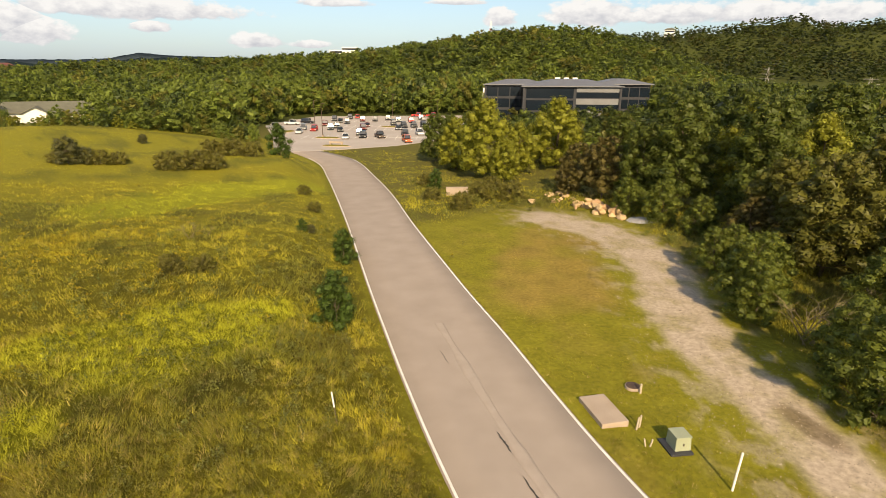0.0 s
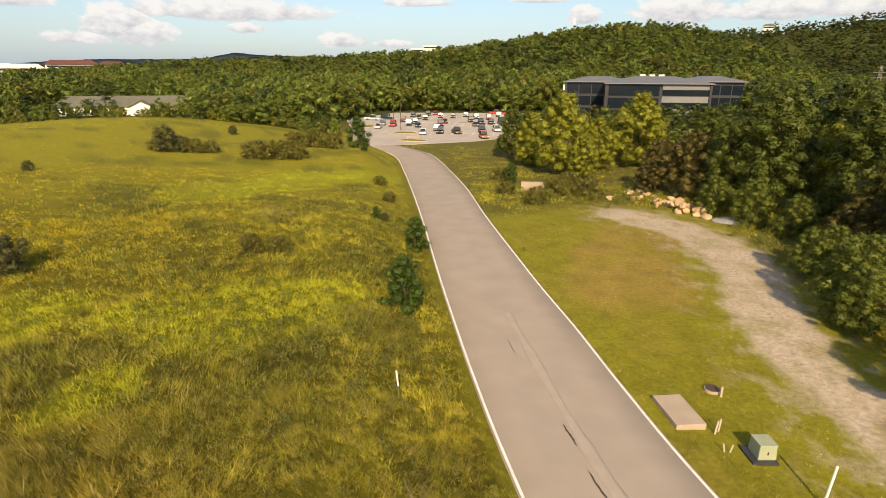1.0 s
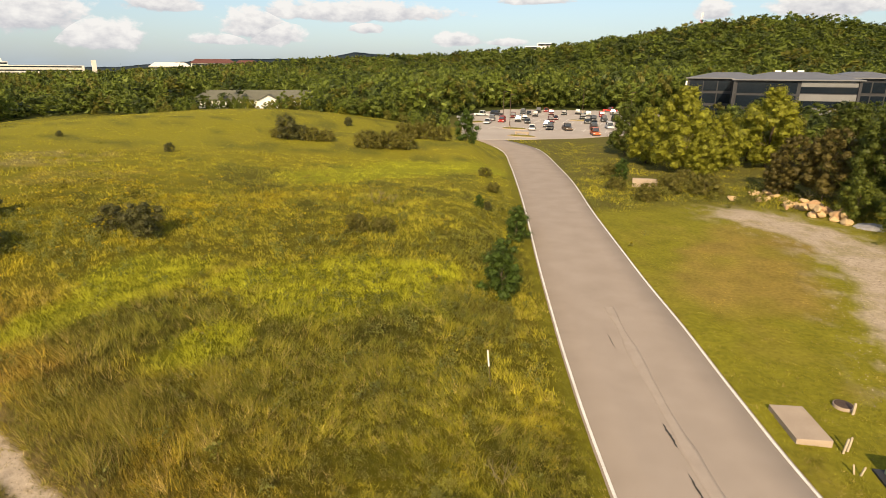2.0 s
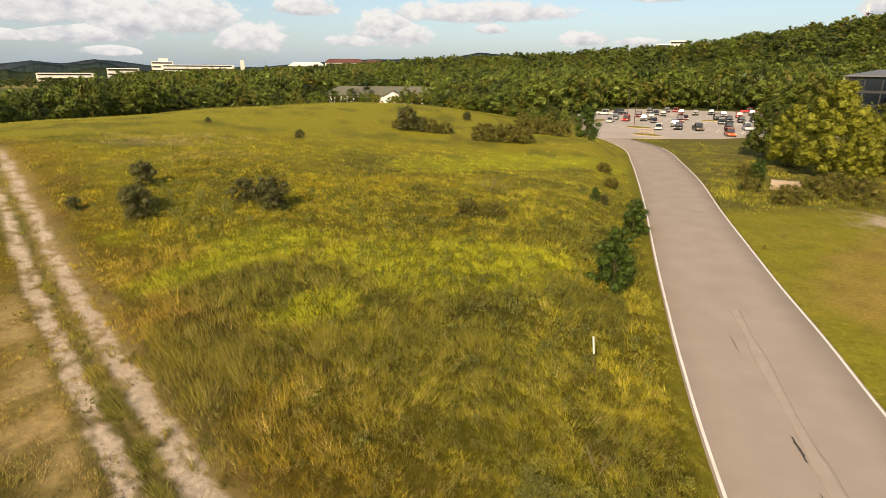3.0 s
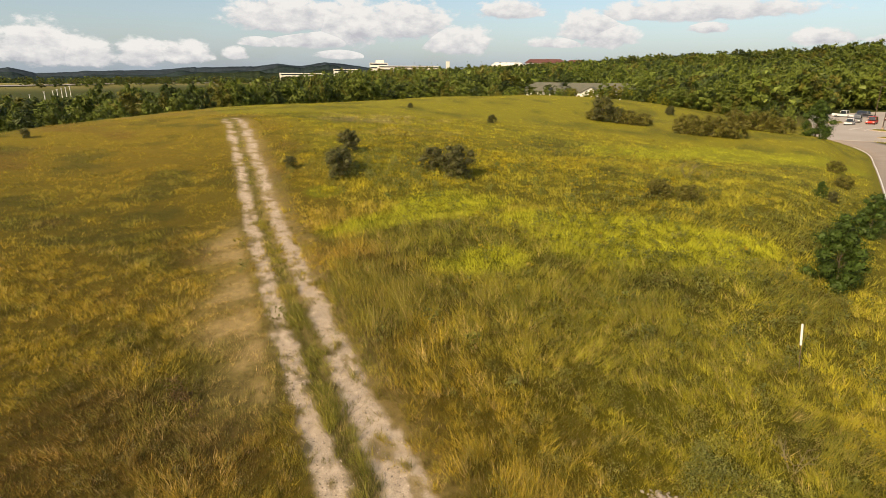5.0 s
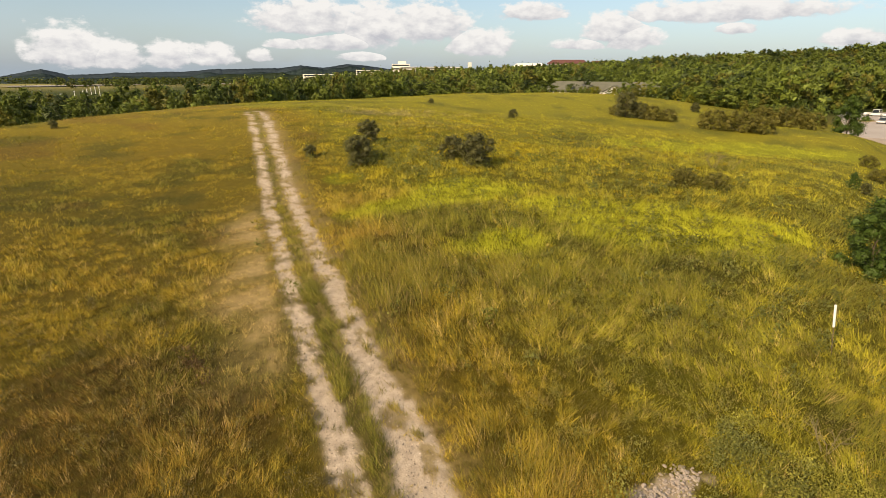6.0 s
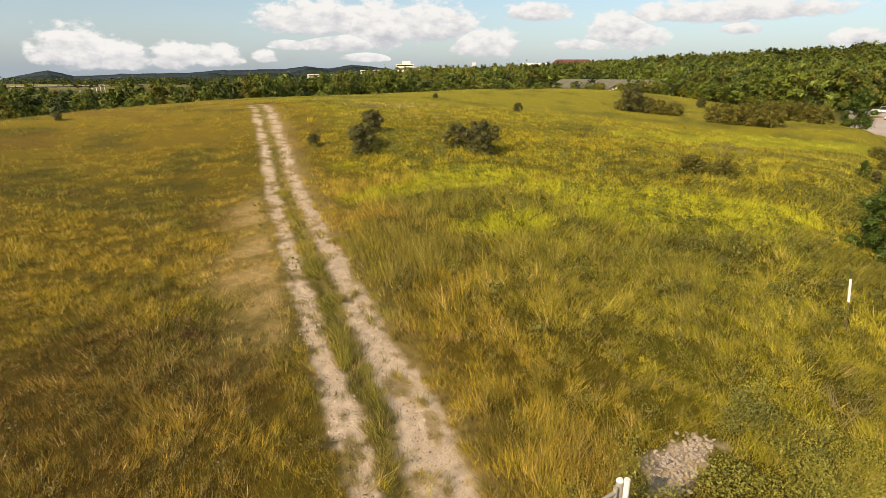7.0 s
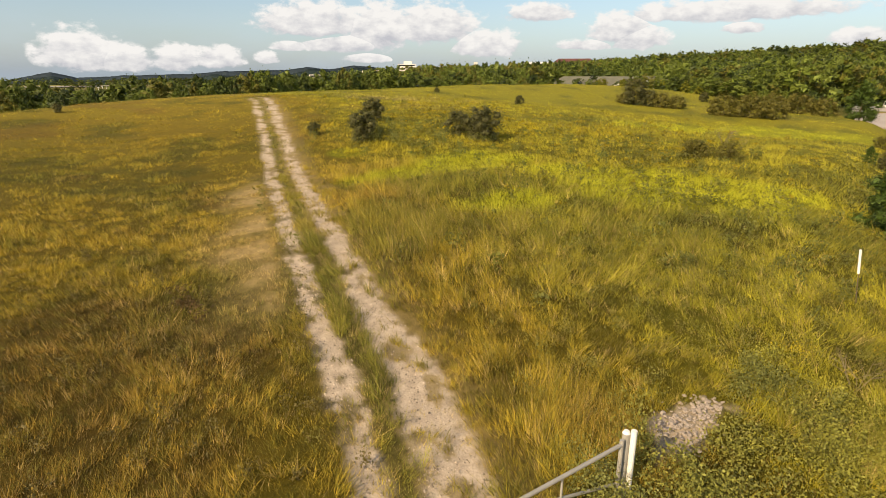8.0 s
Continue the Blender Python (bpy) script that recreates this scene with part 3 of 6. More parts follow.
def build_road():
    v, f = ribbon(ROAD_L, ROAD_R, 0.0, plan_z)
    road = tagged(new("road", raw_mesh("road", v, f, M_ASPHALT)), "worn tan-grey asphalt road, unmarked in the middle", "road", kind="structure")
    for nm, line, d in (("edge_line", ROAD_L, -0.12), ("edge_line", ROAD_R, 0.12)):
        keep = line[(line[:, 1] < 117)]
        v, f = ribbon(offset_line(keep, d + 0.055), offset_line(keep, d - 0.055), 0.018, plan_z)
        ob = part(nm, raw_mesh(nm, v, f, M_PAINT), None, road)
    # seam along the middle, and tar-filled cracks
    mid = 0.5 * (ROAD_L[: len(ROAD_R)][: min(len(ROAD_L), len(ROAD_R))] + ROAD_R[: min(len(ROAD_L), len(ROAD_R))])
    keep = mid[(mid[:, 1] > -40) & (mid[:, 1] < 33)]
    w = 0.10 + 0.75 * fbm2(keep[:, 0], keep[:, 1], 2.5, 1)
    g = np.gradient(keep, axis=0)
    g /= np.linalg.norm(g, axis=1)[:, None]
    nrm = np.column_stack([-g[:, 1], g[:, 0]])
    v, f = ribbon(keep + nrm * (np.maximum(w, 0.01) * 0.5)[:, None], keep - nrm * (np.maximum(w, 0.01) * 0.5)[:, None], 0.004, plan_z)
    part("paving_seam", raw_mesh("paving_seam", v, f, M_SEAM), None, road)
    for x, y, length, width, turn in ((2.62, 20.5, 1.5, 0.11, 18), (3.45, 17.4, 2.1, 0.09, 19), (4.3, 14.2, 2.2, 0.09, 17), (0.1, 28.0, 1.5, 0.035, 17)):
        bm = bmesh.new()
        n = 14
        left, right_ = [], []
        for k in range(n + 1):
            t = k / n - 0.5
            wob = 0.015 * math.sin(9 * t + x) + 0.012 * math.sin(23 * t)
            ww = width * (1 - (2 * t) ** 2) ** 0.6 * (0.7 + 0.3 * math.sin(31 * t + y)) * 0.5 + 0.004
            c, s = math.cos(radians(turn)), math.sin(radians(turn))
            for side, keep_l in ((-1, left), (1, right_)):
                px, py = wob + side * ww, t * length
                keep_l.append(bm.verts.new((x + px * c - py * s, y + px * s + py * c, float(road_z(y)) + 0.022)))
        for k in range(n):
            bm.faces.new((left[k], right_[k], right_[k + 1], left[k + 1]))
        part("crack", bm, M_PATCH, road)
    return road


def flora(x, y):
    """What grows on either side of the road: colour, height, wheel tracks, worn strip."""
    col, tall, ruts, worn = meadow(x, y)
    _, sr, _ = line_gap(ROAD_R, x, y)
    dr, _, _ = line_gap(ROAD_R, x, y)
    n = fbm2(x, y, 3.0, 2)
    wild = wild_mask(x, y)
    bare, thin = drive_parts(x, y)
    rcol = blend(mown_tint(x, y), blend(np.broadcast_to(C_OLIVE, x.shape + (3,)), C_DARK, smooth(0.4, 0.7, n)), wild)
    rtall = (0.11 + (0.35 + 0.7 * fbm2(x, y, 4.0, 1)) * wild) * (1 - 0.9 * bare)
    r = sr < 0
    return np.where(r[..., None], rcol, col), np.where(r, rtall, tall), np.where(r, np.maximum(bare * 0.95, thin * 0.35), ruts), np.where(r, 0.0, worn)


def grass_bands(name, bands, rng):
    """Tufts in rings round the camera's stand: radius from, to, tufts to the square metre, blades to a tuft, half width, spread of a tuft."""
    V, T, N = [], [], []
    for r0, r1, dens, blades, width, spread in bands:
        n = int(math.pi * (r1 ** 2 - r0 ** 2) * 150 / 360 * dens)
        r = np.sqrt(rng.random(n) * (r1 ** 2 - r0 ** 2) + r0 ** 2)
        a = np.radians(-98 + 150 * rng.random(n))
        x, y = r * np.sin(a), r * np.cos(a)
        dl, sl, v = line_gap(ROAD_L, x, y)
        dr, sr, _ = line_gap(ROAD_R, x, y)
        ok = (((sl > 0) & (dl > 0.15)) | ((sr < 0) & (dr > 0.15) & (x < 30))) & (y > -2) & (lot_mask(x, y) < 0.3) & ((r < 136) | (x < -60))
        x, y = x[ok], y[ok]
        col, tall, ruts, worn = flora(x, y)
        wide = 0.34 + 0.013 * r1
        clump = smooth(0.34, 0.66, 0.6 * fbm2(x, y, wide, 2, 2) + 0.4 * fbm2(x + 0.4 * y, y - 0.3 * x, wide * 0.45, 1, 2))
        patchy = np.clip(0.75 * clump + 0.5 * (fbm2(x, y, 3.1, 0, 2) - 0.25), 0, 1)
        ok = rng.random(len(x)) > ruts * (0.97 - 0.3 * smooth(0.52, 0.75, patchy))
        x, y, col, tall, patchy, ruts = x[ok], y[ok], col[ok], tall[ok], patchy[ok], ruts[ok]
        m = len(x)
        size = (0.55 + 0.7 * rng.random(m)) * (0.46 + 1.12 * patchy) * (1 - 0.5 * ruts)
        far = float(smooth(12, 62, 0.5 * (r0 + r1)))
        off = float(smooth(55, 105, 0.5 * (r0 + r1)))
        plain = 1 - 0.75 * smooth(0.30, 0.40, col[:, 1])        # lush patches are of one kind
        # Low gaps between clumps get darker blades: their shade is put into the colour.
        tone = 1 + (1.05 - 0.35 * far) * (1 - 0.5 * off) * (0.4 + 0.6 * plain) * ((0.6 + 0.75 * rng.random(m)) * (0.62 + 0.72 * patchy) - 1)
        kind = 0.5 + (rng.random(m) - 0.5) * (1 - 0.19 * far)
        tall = tall * (0.92 - 0.40 * far) * (1 - 0.45 * off)
        # C_DARK also deepens the lowest gaps, as painted shade.
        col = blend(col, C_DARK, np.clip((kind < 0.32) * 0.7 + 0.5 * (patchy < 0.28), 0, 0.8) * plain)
        col = blend(col, C_DRY, (kind > 0.88) * (0.7 - 0.6 * far) * plain)
        lean0 = 2 * math.pi * 1.4 * fbm2(x, y, 3.2, 3, 2)
        k = np.repeat(np.arange(m), blades)
        n = len(k)
        bx, by = x[k] + rng.normal(size=n) * spread, y[k] + rng.normal(size=n) * spread
        h = np.maximum(0.03, tall[k] * size[k] * (0.45 + 0.75 * rng.random(n)))
        out = np.where(rng.random(n) < 0.45, rng.random(n) * 6.28, lean0[k] + 0.7 * rng.normal(size=n))
        lean = h * (0.2 + 0.9 * rng.random(n))
        side = rng.random(n) * 6.28
        w = width * (0.6 + 0.8 * rng.random(n))
        root = np.stack([bx, by, land(bx, by) - 0.03], -1)
        half = np.stack([np.cos(side) * w, np.sin(side) * w, 0.2 * w], -1)
        tip = root + np.stack([np.cos(out) * lean, np.sin(out) * lean, h], -1)
        V.append(np.stack([root - half, root + half, tip], 1).reshape(-1, 3))
        face = np.stack([-np.sin(side), np.cos(side), np.full(n, 0.3)], -1)
        face *= np.sign((face * np.array(SUN_DIR)).sum(1))[:, None]
        N.append(np.repeat(unit(face * (0.9 - 0.35 * far) + rng.standard_normal((n, 3)) * 0.2 + np.array([0, 0, 0.55])), 3, axis=0))
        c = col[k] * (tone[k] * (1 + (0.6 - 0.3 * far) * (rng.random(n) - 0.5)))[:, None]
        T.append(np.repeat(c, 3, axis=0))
    V, T = np.vstack(V), np.vstack(T)
    ob = new(name, raw_mesh(name, V, np.arange(len(V)).reshape(-1, 3), M_GRASS, T, normals=np.vstack(N)))
    tagged(ob, "tall golden-brown and yellow-green meadow grass", "grass", kind="stuff")


def build_grass():
    rng = np.random.default_rng(11)
    grass_bands("meadow_grass", ((6.5, 14, 110, 12, 0.0050, 0.05), (14, 22, 72, 10, 0.0070, 0.06)), rng)
    grass_bands("far_meadow_grass", ((22, 34, 46, 7, 0.0105, 0.08), (34, 52, 24, 5, 0.016, 0.12), (52, 80, 9, 4, 0.028, 0.18), (80, 135, 2.6, 4, 0.045, 0.25), (135, 205, 0.7, 4, 0.08, 0.35)), rng)


def build_pebbles():
    """Loose stones on the wheel tracks and the gravel drive."""
    rng = np.random.default_rng(19)
    P, S = [], []
    for line, half, n, size in ((TRAIL, 1.5, 50000, 0.024), (DRIVE, 5.0, 20000, 0.034)):
        k = rng.integers(0, len(line) - 1, n)
        p = line[k] + (line[k + 1] - line[k]) * rng.random(n)[:, None] + rng.uniform(-half, half, (n, 2))
        if line is TRAIL:
            ok = (p[:, 0] > -36) & (rng.random(n) < trail_parts(p[:, 0], p[:, 1])[0])
        else:
            bare, thin = drive_parts(p[:, 0], p[:, 1])
            ok = (p[:, 1] < 66) & (rng.random(n) < np.maximum(bare, thin * 0.35))
        P.append(p[ok])
        S.append(size * (0.5 + 1.2 * rng.random(int(ok.sum())) ** 2))
    p, s = np.vstack(P), np.concatenate(S)
    n = len(p)
    z = land(p[:, 0], p[:, 1])
    c = np.column_stack([p, z + s * 0.25])
    ring = []
    a0 = rng.random(n) * 6.28
    for k in range(3):
        a = a0 + k * 2.094 + rng.normal(size=n) * 0.3
        ring.append(c + np.column_stack([np.cos(a) * s, np.sin(a) * s, -0.5 * s]))
    top = c + np.column_stack([rng.normal(size=n) * s * 0.3, rng.normal(size=n) * s * 0.3, s * 0.6])
    V = np.stack(ring + [top], 1).reshape(-1, 3)
    b = np.arange(n)[:, None] * 4
    F = np.concatenate([b + np.array([[0, 1, 3]]), b + np.array([[1, 2, 3]]), b + np.array([[2, 0, 3]])])
    T = np.repeat(C_PALE * (0.38 + 0.95 * rng.random((n, 1))), 4, axis=0)
    ob = new("loose_gravel", raw_mesh("loose_gravel", V, F, M_GROUND, T))
    tagged(ob, "loose pale limestone gravel on tracks and drive", "gravel", kind="stuff")


# ---- plants ----
def leaf_cards(rng, centres, outward, size, flat=0.5, slim=0.6, loose=0.6):
    """Small four-cornered leaves round the given places, half turned to face outward."""
    n = len(centres)
    nrm = outward * flat + rng.standard_normal((n, 3)) * loose
    nrm[:, 2] += 0.35
    nrm /= np.linalg.norm(nrm, axis=1)[:, None] + 1e-9
    a = np.cross(nrm, rng.standard_normal((n, 3)))
    a /= np.linalg.norm(a, axis=1)[:, None] + 1e-9
    b = np.cross(nrm, a)
    s = (size * (0.6 + 0.8 * rng.random(n)))[:, None]
    bend = nrm * s * 0.25
    return np.stack([centres - a * s, centres + b * s * slim - bend, centres + a * s, centres - b * s * slim - bend], 1).reshape(-1, 3)


def crown_shape(rng, height, width, lobes, leaves, size, low=0.25, taper=0.35, hollow=0.55, flat=0.6, loose=0.55, lump=1.0):
    """Leaves gathered on lobes, which fill an egg-shaped crown from low*height to the top. Gives corners and one shade per corner."""
    cen, rad = [], []
    for k in range(lobes):
        t = (k + 0.5) / lobes
        zt = low + (1 - low) * (0.06 + 0.86 * t)
        r_here = width * 0.5 * (1 - taper * t) * math.sin(math.pi * min(1, 0.22 + 0.70 * t)) ** 0.7
        ang = k * 2.4 + rng.random() * 0.9
        off = r_here * (0.25 + 0.70 * rng.random() ** 0.7)
        cen.append((math.cos(ang) * off, math.sin(ang) * off, zt * height))
        rad.append(min((0.13 + 0.06 * rng.random()) * width * lump, max(0.10 * width * lump, r_here * lump * (0.36 + 0.32 * rng.random()))))
    cen, rad = np.array(cen), np.array(rad)
    which = rng.choice(lobes, leaves, p=rad ** 2 / (rad ** 2).sum())
    d = rng.standard_normal((leaves, 3))
    d /= np.linalg.norm(d, axis=1)[:, None]
    rr = rad[which] * (hollow + (1.22 - hollow) * rng.random(leaves) ** 0.8)
    p = cen[which] + d * rr[:, None] * np.array([1, 1, 0.8])
    p += rng.standard_normal((leaves, 3)) * size * 0.9
    verts = leaf_cards(rng, p, d, size, flat, 0.6, loose)
    shade = np.repeat(0.82 + 0.36 * rng.random(leaves), 4)
    lobe_tone = np.repeat((0.85 + 0.3 * rng.random(lobes))[which], 4)
    nrm = d + rng.standard_normal((leaves, 3)) * 0.5 + np.array([0, 0, 0.25])
    return verts, shade * lobe_tone, cen, rad, unit(nrm)


def ball(level):
    """Corners and faces of a unit ball: 0 eight-sided, 1 twenty-sided, 2 eighty-sided."""
    bm = bmesh.new()
    if level:
        bmesh.ops.create_icosphere(bm, subdivisions=level, radius=1.0)
    else:
        bmesh.ops.create_uvsphere(bm, u_segments=4, v_segments=2, radius=1.0)
        bmesh.ops.triangulate(bm, faces=bm.faces)
    bm.verts.index_update()
    v, f = np.array([w.co[:] for w in bm.verts]), np.array([[w.index for w in g.verts] for g in bm.faces])
    bm.free()
    return v, f


def clumps(rng, cen, rad, level, fill):
    """Close foliage round each lobe: loose overlapping leaf sprays on a lumpy shell."""
    v, f = ball(level)
    n, m = len(cen), len(f)
    edge = float(np.linalg.norm(v[f[0, 0]] - v[f[0, 1]]))
    tri = v[f]                                             # m, 3, 3
    mid = tri.mean(1)
    lump = np.zeros((n, m))
    for _ in range(3):
        way = rng.standard_normal((n, 3)) * 2.6
        lump += np.sin(way @ mid.T + rng.random((n, 1)) * 6.28)
    k = fill * (1 + 0.13 * lump + 0.32 * (rng.random((n, m)) - 0.5))
    spray = (tri - mid[:, None]) * (0.78 if level > 1 else 0.85)
    verts = mid[None, :, None, :] * k[:, :, None, None] + spray[None] + rng.standard_normal((n, m, 3, 3)) * edge * (0.2 if level > 1 else 0.2)
    verts = cen[:, None, None, :] + verts * rad[:, None, None, None] * np.array([1, 1, 0.8])
    nrm = unit(mid[None] + rng.standard_normal((n, m, 3)) * 0.22 + np.array([0, 0, 0.15]))
    return verts.reshape(-1, 3), np.arange(n * m * 3).reshape(-1, 3), np.repeat(nrm.reshape(-1, 3), 3, axis=0)


def limb_mesh(rng, height, thick, cen, bend=0.04):
    """A tapered, slightly crooked trunk with limbs that run out to the lobes of the crown."""
    bm = bmesh.new()
    pts = [Vector((0, 0, -0.25))]
    for k in range(1, 6):
        pts.append(Vector((rng.normal() * bend * height * 0.5, rng.normal() * bend * height * 0.5, height * 0.82 * k / 5)))
    for k in range(5):
        tube(bm, pts[k], pts[k + 1], thick * (1 - k * 0.17), thick * (1 - (k + 1) * 0.17), 7)
    for c in cen[:: max(1, len(cen) // 10)]:
        z0 = max(0.12 * height, c[2] * 0.55)
        k = min(4, int(z0 / (height * 0.82) * 5))
        a = pts[k].lerp(pts[k + 1], 0.5)
        tube(bm, a, Vector(c), thick * 0.38, thick * 0.10, 5)
    return bm


LEAF_GREEN, LEAF_YELLOW, LEAF_OLIVE = np.array([0.118, 0.146, 0.020]), np.array([0.315, 0.318, 0.026]), np.array([0.170, 0.164, 0.024])
LEAF_DEEP, LEAF_BROWN = np.array([0.056, 0.076, 0.014]), np.array([0.145, 0.115, 0.026])


def tree_kind(name, seed, height, width, lobes, leaves, size, tone, thick, low, taper, label, category="tree", hollow=0.55, accent=None, fill=0.80):
    """A tree or bush with a trunk and a crown, built once at the origin and then copied."""
    rng = np.random.default_rng(seed)
    leaves = int(leaves * 2.6)
    verts, shade, cen, rad, nrm = crown_shape(rng, height, width, int(lobes * (3.6 if category == "tree" else 1.6)), leaves, size * 0.58, low, taper, 0.55, 0.5, 0.8, 0.70 if category == "tree" else 1.0)
    verts, shade = verts.reshape(-1, 4, 3)[:, :3].reshape(-1, 3), shade.reshape(-1, 4)[:, :3].ravel()
    col = tone[None, :] * shade[:, None]
    if accent is not None:
        pick = np.repeat(rng.random(leaves) < 0.12, 3)
        col[pick] = accent[None, :] * shade[pick, None]
    ob = thing(name, 0, 0, 0, 0, label, category)
    part("trunk", limb_mesh(rng, height, thick, cen), M_BARK, ob)
    cv, cf, cn = clumps(rng, cen, rad, 2, fill * 0.72)
    faces = np.vstack([np.arange(len(verts)).reshape(-1, 3), cf + len(verts)])
    # Inner sprays tinted darker than the leaves: painted shade inside the crown.
    col = np.vstack([col, tone[None, :] * np.repeat(0.62 + 0.4 * rng.random((len(cf), 1)), 3, axis=0)])
    part("crown", raw_mesh("crown", np.vstack([verts, cv]), faces, M_LEAF, col, normals=np.vstack([np.repeat(nrm, 3, axis=0), cn])), None, ob)
    return ob


def plant(ob, spots, used, rng, sink=0.0):
    """Copies of a tree at (x, y, scale); the first spot takes the built one itself."""
    for x, y, sc in spots:
        z = float(land(np.array([x]), np.array([y]))[0]) - sink
        m = Matrix.Translation((x, y, z)) @ Matrix.Rotation(rng.random() * 6.28, 4, "Z") @ Matrix.Scale(sc, 4)
        if ob in used:
            copy = copy_thing(ob, Matrix.Identity(4))
            copy.matrix_basis = m
        else:
            ob.matrix_basis = m
            used.add(ob)


def forest_cells(rng, x0, x1, y0, y1, step, keep):
    gx, gy = np.meshgrid(np.arange(x0, x1, step), np.arange(y0, y1, step))
    x = gx.ravel() + (rng.random(gx.size) - 0.5) * step * 0.9
    y = gy.ravel() + (rng.random(gx.size) - 0.5) * step * 0.9
    ok = keep(x, y)
    return x[ok], y[ok]


def forest(name, x, y, top, wide, leaves, size, rng, label, tones, low=0.05, most=15.0, level=1, lobes=16):
    """Many far crowns in one mesh; top: the height above sea of the crowns, or None for trees of one size."""
    V, T, F, N, base = [], [], [], [], 0
    ground = land(x, y)
    tall = np.clip(top - ground, 4.0, most) if top is not None else np.full(len(x), most)
    for k in range(7):
        pick = np.arange(len(x)) % 7 == k
        verts, shade, cen, rad, nrm = crown_shape(rng, 1.0, 1.0, lobes, leaves, size, low, 0.30, 0.66, 0.9, 0.6)
        verts, shade = verts.reshape(-1, 4, 3)[:, :3].reshape(-1, 3), shade.reshape(-1, 4)[:, :3].ravel()
        cv, cf, cn = clumps(rng, cen, rad, level, 0.46)
        nrm = np.vstack([np.repeat(nrm, 3, axis=0), cn])
        faces = np.vstack([np.arange(len(verts)).reshape(-1, 3), cf + len(verts)])
        # Inner sprays a little darker, so the crown's dim inside is in the tint.
        verts, shade = np.vstack([verts, cv]), np.concatenate([shade, np.repeat(0.75 + 0.4 * rng.random(len(cf)), 3)])
        n = int(pick.sum())
        if not n:
            continue
        h = tall[pick] * (0.72 + 0.45 * rng.random(n))
        w = wide * (0.75 + 0.5 * rng.random(n)) * np.clip(h / 9.0, 0.6, 1.3)
        a = rng.random(n) * 6.28
        c, s = np.cos(a), np.sin(a)
        vx = (verts[None, :, 0] * c[:, None] - verts[None, :, 1] * s[:, None]) * w[:, None] + x[pick][:, None]
        vy = (verts[None, :, 0] * s[:, None] + verts[None, :, 1] * c[:, None]) * w[:, None] + y[pick][:, None]
        vz = verts[None, :, 2] * h[:, None] + ground[pick][:, None]
        F.append((faces[None] + (base + np.arange(n) * len(verts))[:, None, None]).reshape(-1, 3))
        base += n * len(verts)
        V.append(np.stack([vx, vy, vz], -1).reshape(-1, 3))
        nx, ny = nrm[None, :, 0] * c[:, None] - nrm[None, :, 1] * s[:, None], nrm[None, :, 0] * s[:, None] + nrm[None, :, 1] * c[:, None]
        N.append(np.stack([nx, ny, np.broadcast_to(nrm[None, :, 2], nx.shape)], -1).reshape(-1, 3))
        g = fbm2(x[pick], y[pick], 45, k)
        tone = tones[rng.integers(0, len(tones), n)] * (0.78 + 0.44 * g)[:, None] * (0.88 + 0.24 * rng.random(n))[:, None]
        T.append((tone[:, None, :] * shade[None, :, None]).reshape(-1, 3))
    V, T = np.vstack(V), np.vstack(T)
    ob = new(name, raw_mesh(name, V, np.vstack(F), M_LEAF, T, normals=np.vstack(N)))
    return tagged(ob, label, "forest", kind="stuff")


